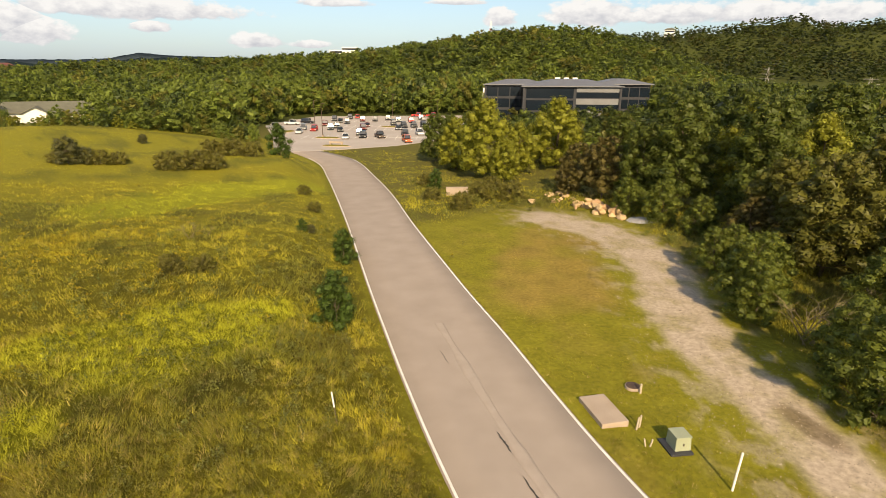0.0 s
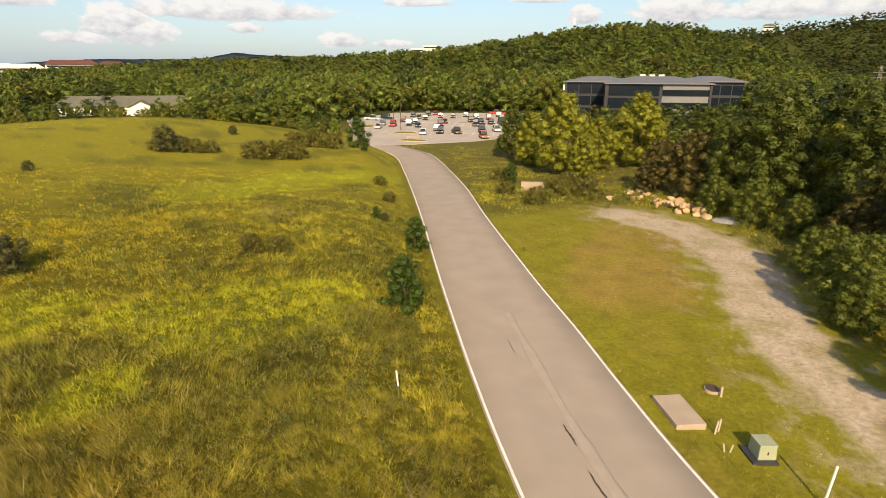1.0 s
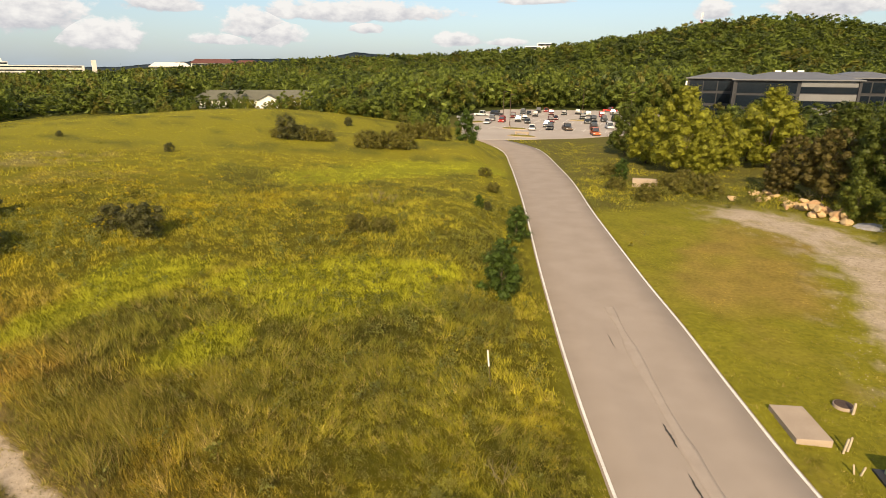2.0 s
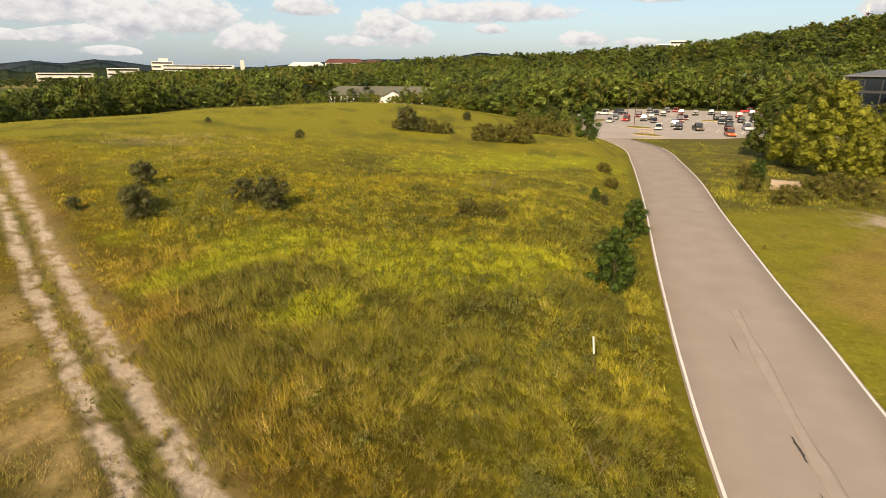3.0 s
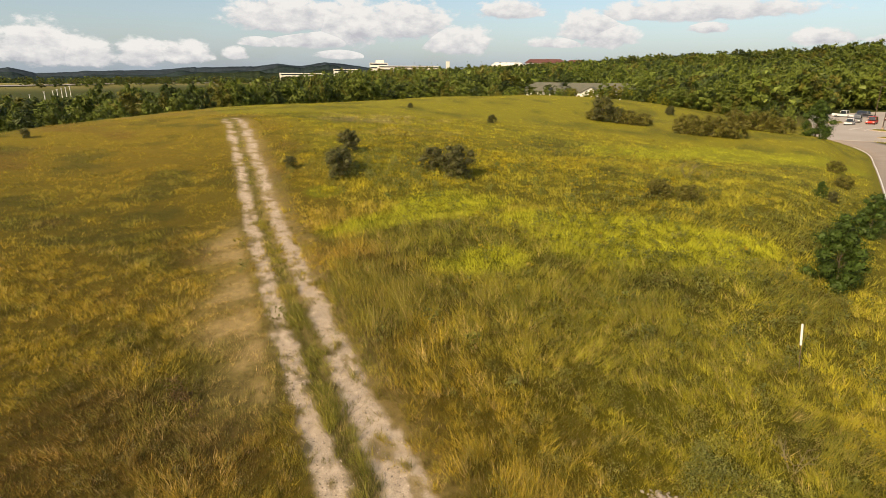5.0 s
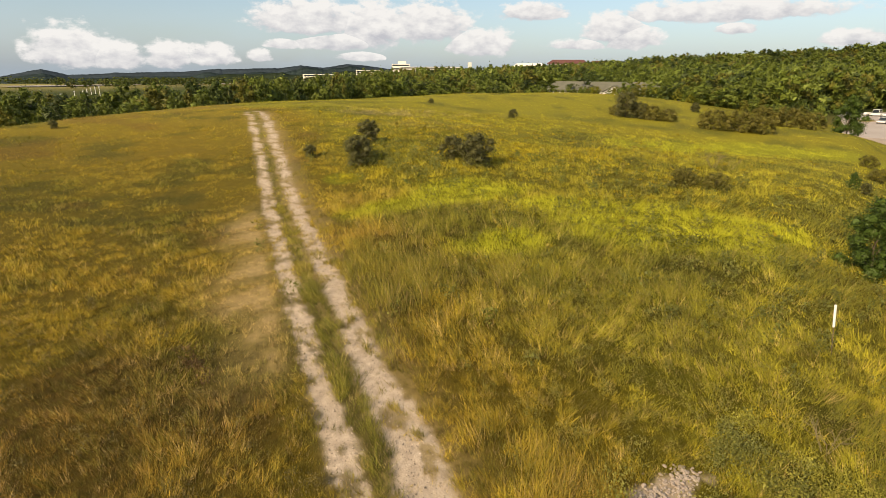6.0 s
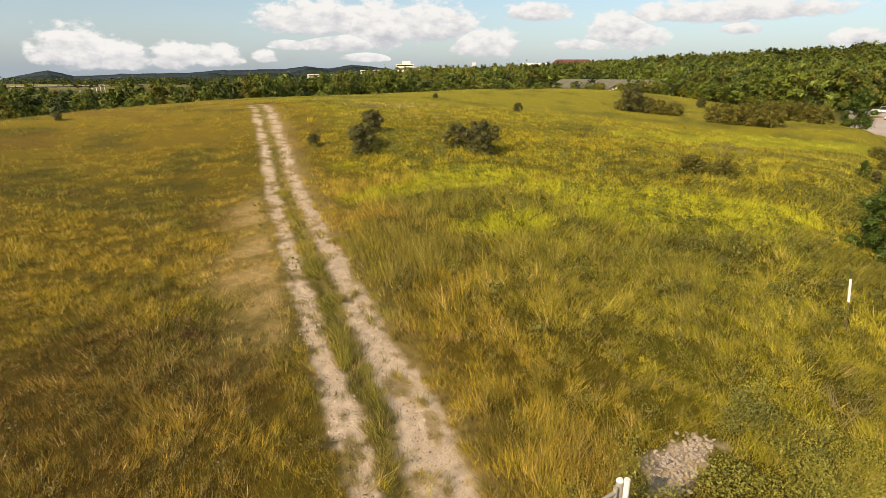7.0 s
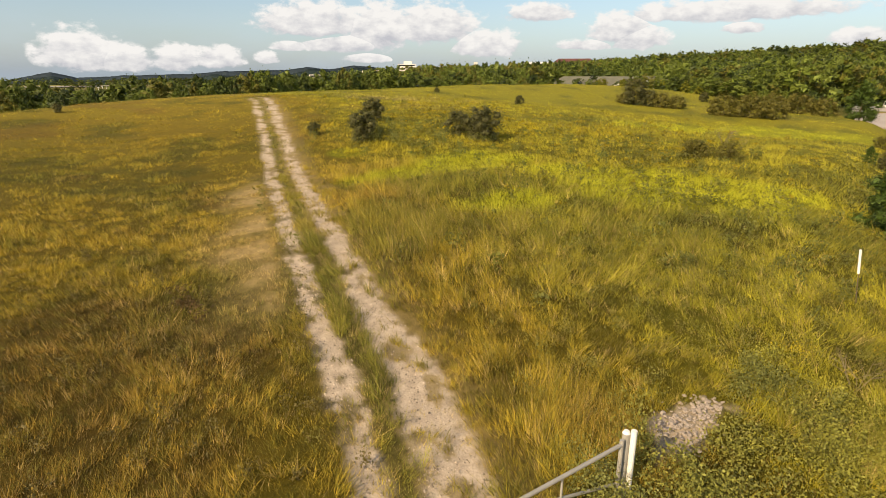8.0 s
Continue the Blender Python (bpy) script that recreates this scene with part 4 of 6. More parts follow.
def build_forests():
    rng = np.random.default_rng(23)
    tones = np.array([LEAF_GREEN, LEAF_GREEN * 0.85, LEAF_OLIVE * 0.75, LEAF_GREEN, LEAF_DEEP, LEAF_DEEP, LEAF_GREEN * 1.2, LEAF_GREEN])

    def west(x, y):
        dl, sl, v = line_gap(ROAD_L, x, y)
        crest = np.interp(y, CREST_Y, CREST_OUT)
        return (sl > 0) & (dl > crest + 22) & (dl < crest + 80) & (y < 122)

    x, y = forest_cells(rng, -240, -40, -40, 122, 5.4, west)
    forest("west_woodland", x, y, np.interp(y, [-40, -5, 6, 16, 30, 80, 122], [6.0, 6.4, 5.6, 4.2, 6.2, 9.0, 12.0]), 7.0, 720, 0.026, rng, "belt of mixed green trees behind the meadow", tones * 1.2, most=12)
    house = lambda x, y: (x > -158) & (x < -92) & (y > 138) & (y < 200) | (x > -118) & (x < -88) & (y > 120) & (y < 150)
    north = lambda x, y: (y > 122) & (y < 330) & (x < -61) & (x > -270) & ~house(x, y) | (y > 247) & (y < 330) & (x > -62) & (x < 150)
    x, y = forest_cells(rng, -270, 150, 122, 330, 6.2, north)
    forest("north_woodland", x, y, np.interp(y, [122, 160, 230, 330], [7.0, 11.0, 13.0, 17.0]), 9.2, 300, 0.032, rng, "dense broadleaf woodland round the parking lot", tones * 1.45, most=14, level=1, lobes=12)
    east = lambda x, y: (x > 14 + np.clip(150 - y, 0, 60) * 0.05) & (y > 112) & (y < 182) & (x < 60) | (x > 60) & (x < 230) & (y > 20) & (y < 250) & ~((x < 90) & (y > 182)) & (np.degrees(np.arctan2(x, y)) < 46)
    x, y = forest_cells(rng, 14, 230, 20, 250, 7.2, east)
    forest("east_woodland", x, y, np.where(x < 60, 6.5, 11.5), 9.5, 420, 0.030, rng, "dense broadleaf woodland round the office building", tones, most=15)
    scrub = lambda x, y: (x < -50) & (x > -112) & (y > 138 + 0.50 * (x + 50)) & (y < 146 + 0.45 * (x + 50)) & (fbm2(x, y, 12, 2) > 0.45)
    x, y = forest_cells(rng, -112, -50, 100, 148, 3.2, scrub)
    forest("scrub", x, y, None, 4.0, 200, 0.045, rng, "low scrub and saplings along the meadow's far edge", np.array([LEAF_OLIVE, LEAF_YELLOW * 0.8, LEAF_GREEN * 1.3, LEAF_OLIVE * 1.3]), most=2.6)
    edge = lambda x, y: (x < -44 - (y - 134) * 0.33) & (x > -80) & (y > 141 + 0.45 * (x + 50)) & (y < 172)
    x, y = forest_cells(rng, -80, -40, 120, 172, 4.0, edge)
    forest("thicket", x, y, None, 6.5, 340, 0.032, rng, "leafy thicket between the meadow and the parking lot", tones * 1.35, most=4.5)
    hedge = lambda x, y: (np.abs((x + 125) * -0.42 + (y - 176) * 0.906 + 11.5) < 3.0) & (np.abs((x + 125) * 0.906 + (y - 176) * 0.42) < 24) & (np.abs((x + 125) * 0.906 + (y - 176) * 0.42 - 1.5) > 4.5)
    x, y = forest_cells(rng, -160, -90, 145, 190, 2.6, hedge)
    forest("hedge", x, y, None, 4.0, 220, 0.045, rng, "low bushes along the front of the long house", tones * 1.2, most=4.2)
    hill = lambda x, y: (np.abs(np.degrees(np.arctan2(x, y)) + 12) < 58) & (np.hypot(x, y) < 660)
    x, y = forest_cells(rng, -560, 460, 330, 650, 9.4, hill)
    forest("hillside_forest", x, y, None, 12.0, 130, 0.048, rng, "wooded hillside of dense green broadleaf trees", tones * 1.2, most=12, level=0, lobes=9)
    away = lambda x, y: (np.hypot(x, y) > 620) & (np.hypot(x, y) < 1550) & (land(x, y) > 8)
    x, y = forest_cells(rng, -400, 1300, 300, 1550, 18, away)
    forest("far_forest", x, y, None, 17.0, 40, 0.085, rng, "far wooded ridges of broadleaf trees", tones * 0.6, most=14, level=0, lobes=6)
    low = lambda x, y: (np.hypot(x, y) > 190) & (x < -130) & (np.hypot(x, y) < 1000) & (np.degrees(np.arctan2(x, y)) > -100) & (np.degrees(np.arctan2(x, y)) < -36) & (fbm2(x, y, 130, 1) > 0.50) & ((np.hypot(x, y) > 520) | (np.degrees(np.arctan2(x, y)) > -64))
    x, y = forest_cells(rng, -1000, -130, -120, 800, 16, low)
    forest("lowland_woods", x, y, None, 15.0, 60, 0.07, rng, "scattered far woods on low ground", tones * 0.9, most=7, level=0, lobes=6)


def build_trees():
    rng = np.random.default_rng(5)
    used = set()
    yellow = tree_kind("tree", 31, 11.5, 9.5, 24, 5200, 0.19, LEAF_YELLOW, 0.17, 0.03, 0.50, "yellow-green broadleaf tree at the edge of the woods", accent=LEAF_OLIVE)
    green = tree_kind("tree", 32, 14, 10, 26, 6000, 0.21, LEAF_GREEN, 0.22, 0.06, 0.35, "tall deep green broadleaf tree in dense woods", accent=LEAF_OLIVE)
    olive = tree_kind("tree", 33, 10, 9, 22, 4600, 0.17, LEAF_OLIVE, 0.16, 0.08, 0.30, "olive green feathery tree in dense woods", accent=LEAF_BROWN)
    brown = tree_kind("tree", 34, 9, 7.5, 18, 3400, 0.15, LEAF_BROWN, 0.12, 0.12, 0.25, "bronze-brown bushy tree turning in late summer", accent=LEAF_OLIVE)
    small = tree_kind("tree", 35, 5, 4.6, 16, 4200, 0.095, LEAF_GREEN * np.array([1.35, 1.3, 1.2]), 0.08, 0.02, 0.35, "small leafy green tree beside the gravel drive", accent=LEAF_YELLOW)
    # along the drive and behind it
    plant(yellow, [(6.8, 93, 1.16), (2.2, 102, 0.85), (12.8, 97, 0.80), (20.5, 103, 1.16), (36, 66, 1.15), (41, 62, 1.05), (9.5, 88, 0.62), (19, 112, 0.9)], used, rng)
    plant(green, [(27.5, 66, 1.02), (33, 58, 1.0), (24.0, 68, 0.75), (38, 72, 1.05), (45, 66, 1.1), (34, 84, 0.95), (48, 80, 1.0), (-1.5, 112, 0.72), (28, 92, 0.8), (5.6, 120, 0.72), (1.4, 121, 0.66)], used, rng)
    # The last two stand out of view, kept for the shade they cast.
    plant(olive, [(29, 41, 1.0), (35, 44, 1.1), (41, 50, 1.1), (30, 49, 0.85), (47, 47, 1.1), (38, 36, 0.95)], used, rng)
    plant(brown, [(20.5, 72, 0.95), (16.5, 74, 0.55), (33, 35, 0.9), (26, 46, 0.62), (18.5, 78, 0.8)], used, rng)
    plant(small, [(19.9, 34.4, 1.1), (22.6, 37.5, 0.95), (19.4, 21.9, 1.15), (20.5, 25.4, 0.95), (19.4, 32.2, 0.85), (25.5, 30.0, 1.2), (20.9, 41.5, 0.8), (23.0, 58.0, 1.0), (20.8, 62.5, 0.9), (25.0, 53.5, 0.85), (29, 31, 1.3), (26.5, 25.0, 1.2), (23, 42.5, 0.8)], used, rng)
    # young evergreen-looking shrubs by the road
    shrub = tree_kind("shrub", 36, 3.6, 3.0, 16, 2600, 0.10, LEAF_GREEN * np.array([0.75, 0.95, 0.9]), 0.05, 0.0, 0.45, "dense dark green shrub by the roadside", "shrub", 0.5)
    plant(shrub, [(-6.4, 31.3, 1.05), (-8.2, 44.3, 0.85), (-30.5, 106, 1.75), (-27.5, 99, 0.5), (-1.0, 80, 0.9), (-12.9, 50.0, 0.36)], used, rng)
    bush = tree_kind("bush", 37, 2.5, 3.0, 14, 2400, 0.085, np.array([0.140, 0.136, 0.046]), 0.04, 0.02, 0.15, "grey-green rounded bush in the meadow", "bush", 0.5, LEAF_YELLOW * 0.6, 0.60)
    plant(bush, [(-29.2, 27.6, 1.0), (-32.2, 27.9, 0.78), (-30.8, 28.4, 0.66), (-35.6, 21.8, 0.92), (-36.9, 22.6, 0.75), (-41.7, 26.4, 0.82), (-40.8, 20.5, 0.42), (-54.6, 56.6, 0.5), (-51.8, 78.2, 1.6), (-50.0, 79.4, 1.0), (-56.3, 107.1, 0.75), (-74.0, 57.6, 0.35), (-69.4, 6.3, 0.38), (-12.2, 50.6, 0.36)], used, rng)
    thicket = tree_kind("bush", 38, 2.9, 5.2, 16, 3000, 0.10, (LEAF_BROWN + LEAF_OLIVE) * 0.62, 0.04, 0.0, 0.10, "brown twiggy thicket in the meadow", "bush", 0.45, LEAF_YELLOW * 0.7, 0.40)
    plant(thicket, [(-48.6, 80.2, 0.75), (-46.6, 81.2, 0.65), (-53.6, 78.6, 0.6), (-38.6, 79.6, 0.95), (-35.6, 80.8, 1.0), (-33.4, 82.4, 0.8), (-39.0, 95.6, 0.95), (-35.8, 96.6, 1.05), (-32.6, 97.0, 0.9), (-17.8, 35.0, 0.40), (-16.2, 35.9, 0.42), (-18.6, 36.4, 0.34), (4.5, 72, 0.8), (8.5, 71, 0.9), (2.0, 66, 0.7), (-1.5, 72, 0.6), (-2.5, 83, 0.7), (6.5, 78, 0.8), (-14.5, 62, 0.4), (-18, 72, 0.45)], used, rng)


# ---- things ----
def height_at(x, y):
    return float(land(np.array([x], float), np.array([y], float))[0])


CAR_PAINT = {}
for _n, _c in (("white", (0.66, 0.65, 0.63)), ("silver", (0.25, 0.255, 0.26)), ("black", (0.022, 0.022, 0.025)), ("red", (0.50, 0.035, 0.025)), ("maroon", (0.13, 0.022, 0.022)), ("grey", (0.08, 0.082, 0.085)), ("orange", (0.55, 0.14, 0.05)), ("brown", (0.12, 0.085, 0.06))):
    CAR_PAINT[_n] = material(_n + "_car_paint", _c, 0.3, tuple(v * 0.92 for v in _c), 2.0, 30.0, 0.0, spec=0.35)
M_GLASS = material("dark_car_glass", (0.02, 0.024, 0.028), 0.08, (0.015, 0.018, 0.02), 2.0, 10.0, 0.0, spec=0.8)
M_TYRE = material("tyre_rubber", (0.02, 0.02, 0.02), 0.9, (0.012, 0.012, 0.012), 6.0, 40.0, 0.2)
M_RIM = material("alloy_rim", (0.5, 0.5, 0.5), 0.35, (0.35, 0.35, 0.35), 6.0, 40.0, 0.0, metal=0.8)
M_LAMP_RED = material("red_lamp_lens", (0.35, 0.01, 0.01), 0.25, (0.2, 0.01, 0.01), 6.0, 40.0, 0.0)
M_LAMP_CLEAR = material("clear_lamp_lens", (0.7, 0.7, 0.68), 0.2, (0.5, 0.5, 0.5), 6.0, 40.0, 0.0)


def car(x, y, rz, kind, colour, label):
    """A parked car; its nose points along its own -y."""
    L, W, H, belt = {"sedan": (4.6, 1.80, 1.44, 0.86), "suv": (4.7, 1.90, 1.78, 1.02), "pickup": (5.5, 1.95, 1.82, 1.00)}[kind]
    ob = thing("car", x, y, -1.555, rz, label, "car", "cars in the parking lot")
    paint = CAR_PAINT[colour]
    bm = bmesh.new()
    box(bm, 0, 0, 0.30 + (belt - 0.30) / 2, W, L, belt - 0.30, 0.10)
    for v in bm.verts:
        k = abs(v.co.y) / (L / 2)
        if k > 0.6 and v.co.z > 0.6:
            v.co.z -= 0.16 * (k - 0.6) / 0.4 * (1.6 if v.co.y < 0 else 0.7) * (0 if kind == "pickup" and v.co.y > 0 else 1)
            v.co.x *= 1 - 0.06 * (k - 0.6) / 0.4
    body = part("body", bm, paint, ob, soft=False)
    c0, c1 = {"sedan": (-0.75, 1.55), "suv": (-0.95, 2.15), "pickup": (-1.0, 0.75)}[kind]
    cab = bmesh.new()
    made = box(cab, 0, 0, 0, W * 0.90, c1 - c0, H - belt, 0.0)
    for v in cab.verts:
        if v.co.z > 0:
            v.co.x *= 0.80
            v.co.y = v.co.y * (0.62 if kind == "sedan" else 0.84)
    bmesh.ops.translate(cab, verts=cab.verts, vec=(0, (c0 + c1) / 2, belt + (H - belt) / 2))
    part("cabin", cab, M_GLASS, ob, "dark tinted cabin glass")
    roof = bmesh.new()
    box(roof, 0, (c0 + c1) / 2, H, W * 0.74, (c1 - c0) * (0.64 if kind == "sedan" else 0.86), 0.07, 0.03)
    part("roof", roof, paint, ob)
    for sx in (-1, 1):
        for yb, sgn in ((c0 + 0.05, -1), (c1 - 0.05, 1)):
            pil = bmesh.new()
            tube(pil, (sx * W * 0.43, yb, belt - 0.02), (sx * W * 0.365, (c0 + c1) / 2 + sgn * (c1 - c0) * (0.31 if kind == "sedan" else 0.42), H), 0.055, 0.045, 5)
            part("pillar", pil, paint, ob)
    if kind == "pickup":
        bed = bmesh.new()
        box(bed, 0, 1.75, belt + 0.012, W * 0.80, 1.70, 0.02)
        part("truck_bed", bed, M_TYRE, ob, "black pickup bed")
    for sx in (-1, 1):
        for sy in (-1, 1):
            wh = bmesh.new()
            tube(wh, (sx * (W / 2 - 0.20), sy * L * 0.30, 0.33), (sx * (W / 2 + 0.01), sy * L * 0.30, 0.33), 0.33, 0.33, 14)
            wheel = part("wheel", wh, M_TYRE, ob)
            rm = bmesh.new()
            tube(rm, (sx * (W / 2), sy * L * 0.30, 0.33), (sx * (W / 2 + 0.022), sy * L * 0.30, 0.33), 0.20, 0.18, 10)
            part("rim", rm, M_RIM, wheel)
        la = bmesh.new()
        box(la, sx * W * 0.36, -L / 2 + 0.02, 0.62, 0.36, 0.10, 0.15, 0.02)
        part("headlight", la, M_LAMP_CLEAR, ob)
        lb = bmesh.new()
        box(lb, sx * W * 0.40, L / 2 - 0.02, 0.78, 0.24, 0.08, 0.20, 0.02)
        part("tail_light", lb, M_LAMP_RED, ob)
    return ob


def build_lot():
    bm = bmesh.new()
    pts = ((-40, 134), (-34, 126.5), (-24.5, 130.5), (-11.6, 138), (-3, 148), (12, 156), (12, 246), (-52, 237), (-60, 200), (-55, 180), (-47, 158))
    vs = [bm.verts.new((x, y, -1.555)) for x, y in pts]
    face = bm.faces.new(vs)
    ext = bmesh.ops.extrude_face_region(bm, geom=[face])
    bmesh.ops.translate(bm, verts=[v for v in ext["geom"] if isinstance(v, bmesh.types.BMVert)], vec=(0, 0, -0.3))
    bmesh.ops.triangulate(bm, faces=bm.faces)
    lot = new("parking_lot", bpy.data.meshes.new("parking_lot"))
    bmesh.ops.recalc_face_normals(bm, faces=bm.faces)
    bm.to_mesh(lot.data)
    bm.free()
    lot.data.materials.append(M_LOT)
    tagged(lot, "pale concrete parking lot with marked bays", "parking lot", kind="structure")
    for row, y0 in enumerate((157, 181, 190, 212)):
        bm = bmesh.new()
        box(bm, -18, y0, -1.549, 42, 0.14, 0.008)
        part("bay_line", bm, M_PAINT, lot)
        for k in range(15):
            bm = bmesh.new()
            box(bm, -38 + k * 2.8, y0, -1.5505, 0.12, 9.6, 0.008)
            part("bay_line", bm, M_PAINT, lot)
    # planted islands with kerbs
    for k, (x, y, sx, sy, rz) in enumerate(((-46.5, 171.5, 3.6, 7.0, -12), (-31.2, 154.6, 7.8, 3.4, -14), (-25.7, 136.8, 7.6, 2.8, -12), (-17.5, 188.5, 6.5, 2.6, 0))):
        ob = thing("lot_island", x, y, -1.555, rz, "grassy kerbed island in the parking lot", "traffic island", "lot islands")
        kb = bmesh.new()
        bmesh.ops.create_cone(kb, cap_ends=True, segments=20, radius1=0.5, radius2=0.485, depth=0.16, matrix=Matrix.Translation((0, 0, 0.08)) @ Matrix.Diagonal((sx, sy, 1, 1)))
        part("kerb", kb, M_CONC, ob)
        tf = bmesh.new()
        bmesh.ops.create_cone(tf, cap_ends=True, segments=20, radius1=0.45, radius2=0.38, depth=0.14, matrix=Matrix.Translation((0, 0, 0.22)) @ Matrix.Diagonal((sx, sy, 1, 1)))
        part("turf", tf, M_TURF, ob)
    sign = thing("entrance_sign", -26.0, 138.6, -1.27, -14, "low pale concrete entrance sign on a kerbed island", "sign")
    bm = bmesh.new()
    box(bm, 0, 0, 0.45, 3.6, 0.35, 0.45, 0.05)
    part("panel", bm, M_CONC, sign)
    for sx in (-1.5, 1.5):
        bm = bmesh.new()
        box(bm, sx, 0, 0.1, 0.4, 0.45, 0.4, 0.03)
        part("foot", bm, M_CONC, sign)
    # lamp posts
    first = None
    for x, y, h in ((-32.8, 156.0, 9.0), (-39.2, 176.0, 9.0), (-20.0, 228.0, 9.0), (-2.0, 186.0, 9.0)):
        if first is None:
            first = thing("lot_lamp", x, y, -1.56, 0, "dark metal parking-lot lamp post", "street lamp", "lot lamps")
            bm = bmesh.new()
            tube(bm, (0, 0, 0.6), (0, 0, h), 0.10, 0.06, 8)
            part("pole", bm, M_IRON, first)
            bm = bmesh.new()
            tube(bm, (0, 0, 0), (0, 0, 0.7), 0.28, 0.28, 10)
            part("footing", bm, M_CONC, first)
            bm = bmesh.new()
            box(bm, 0.5, 0, h, 0.9, 0.32, 0.12, 0.03)
            part("lamp_head", bm, M_IRON, first)
        else:
            copy_thing(first, pose(x, y, -1.56))
    rows = (
        [(-26.2, 153.6, 8, "sedan", "white"), (-21.9, 156.4, 4, "suv", "black"), (-17.3, 156.6, 20, "pickup", "brown"), (-10.7, 161.5, 12, "suv", "black"), (-9.3, 146.5, 15, "suv", "orange")],
        [(-23.9, 163.6, 10, "suv", "grey"), (-6.8, 164.6, 12, "suv", "white"), (-3.8, 166.3, 10, "suv", "silver"), (-42.2, 168.3, 5, "sedan", "white"), (-31.2, 173.9, 12, "sedan", "black")],
        [(-43.5, 178.9, 8, "suv", "silver"), (-39.4, 175.4, 4, "suv", "red"), (-35.1, 179.2, 10, "suv", "black"), (-25.0, 179.6, 12, "suv", "maroon"), (-53.3, 182.4, 75, "pickup", "silver"), (-14.1, 179.9, 8, "sedan", "grey")],
        [(-34.1, 185.0, 12, "suv", "black"), (-25.0, 189.5, 10, "sedan", "maroon"), (-12.8, 187.9, 12, "suv", "black"), (-9.6, 188.4, 10, "suv", "black"), (-6.4, 189.0, 12, "suv", "grey"), (-3.2, 189.4, 10, "sedan", "black")],
        [(-39.7, 193.2, 8, "suv", "maroon"), (-51.5, 197.2, 82, "pickup", "white"), (-47.4, 201.9, 80, "suv", "black"), (-16.9, 196.3, 10, "suv", "black"), (-33.7, 202.5, 8, "suv", "black"), (-36.9, 207.2, 8, "sedan", "black")],
        [(-40.5, 214.9, 6, "suv", "grey"), (-29.7, 212.7, 8, "suv", "maroon"), (-25.1, 212.9, 6, "suv", "black"), (-20.9, 218.5, 6, "suv", "black"), (-16.4, 210.7, 8, "suv", "grey"), (-11.6, 208.3, 8, "suv", "red")],
        [(-7.1, 208.5, 8, "suv", "black"), (-8.6, 221.8, 6, "suv", "black"), (-36.0, 223.4, 6, "suv", "black"), (-33.8, 227.5, 6, "sedan", "red"), (-10.2, 236.5, 85, "pickup", "red"), (-4.2, 236.0, 85, "pickup", "red"), (-1.0, 208.0, 8, "sedan", "grey")],
    )
    for row in rows:
        for x, y, rz, kind, colour in row:
            car(x, y, rz, kind, colour, f"{colour} {kind} parked in the pale lot")


M_TURF = material("kerb_turf", (0.20, 0.17, 0.03), 0.95, (0.13, 0.115, 0.02), 1.5, 14.0, 0.8, spec=0.1)
M_ROOF = material("grey_metal_roof", (0.175, 0.175, 0.185), 0.55, (0.145, 0.145, 0.155), 0.3, 3.0, 0.1, metal=0.2)
M_PANEL = material("grey_cladding", (0.21, 0.21, 0.21), 0.6, (0.17, 0.17, 0.17), 0.5, 8.0, 0.05)
M_DARKWALL = material("dark_cladding", (0.045, 0.045, 0.05), 0.5, (0.03, 0.03, 0.034), 0.5, 8.0, 0.05)
M_BLUEGLASS = material("dark_office_glass", (0.012, 0.018, 0.026), 0.12, (0.008, 0.012, 0.018), 0.2, 2.0, 0.0, spec=0.45)
M_WHITE = material("white_siding", (0.80, 0.78, 0.72), 0.7, (0.72, 0.70, 0.64), 0.6, 8.0, 0.1)
M_SHINGLE = material("grey_green_shingles", (0.15, 0.145, 0.105), 0.9, (0.11, 0.105, 0.075), 0.6, 8.0, 0.4)
M_REDROOF = material("dark_red_roof", (0.135, 0.055, 0.045), 0.7, (0.10, 0.045, 0.04), 0.2, 3.0, 0.1)
M_FARWALL = material("pale_concrete_wall", (0.72, 0.68, 0.62), 0.8, (0.62, 0.58, 0.52), 0.1, 1.0, 0.05)
M_SIGNALRED = material("red_mast_paint", (0.45, 0.08, 0.06), 0.6, (0.35, 0.06, 0.05), 2.0, 20.0, 0.0)


def hip_roof(bm, x0, x1, y0, y1, z0, z1, inset):
    """A low hipped roof with a flat top and a thin eave."""
    low = [bm.verts.new((x, y, z0)) for x, y in ((x0, y0), (x1, y0), (x1, y1), (x0, y1))]
    eave = [bm.verts.new((x, y, z0 + 0.35)) for x, y in ((x0, y0), (x1, y0), (x1, y1), (x0, y1))]
    topv = [bm.verts.new((x, y, z1)) for x, y in ((x0 + inset, y0 + inset), (x1 - inset, y0 + inset), (x1 - inset, y1 - inset), (x0 + inset, y1 - inset))]
    bm.faces.new(low[::-1])
    for k in range(4):
        j = (k + 1) % 4
        bm.faces.new((low[k], low[j], eave[j], eave[k]))
        bm.faces.new((eave[k], eave[j], topv[j], topv[k]))
    bm.faces.new(topv)
    return bm


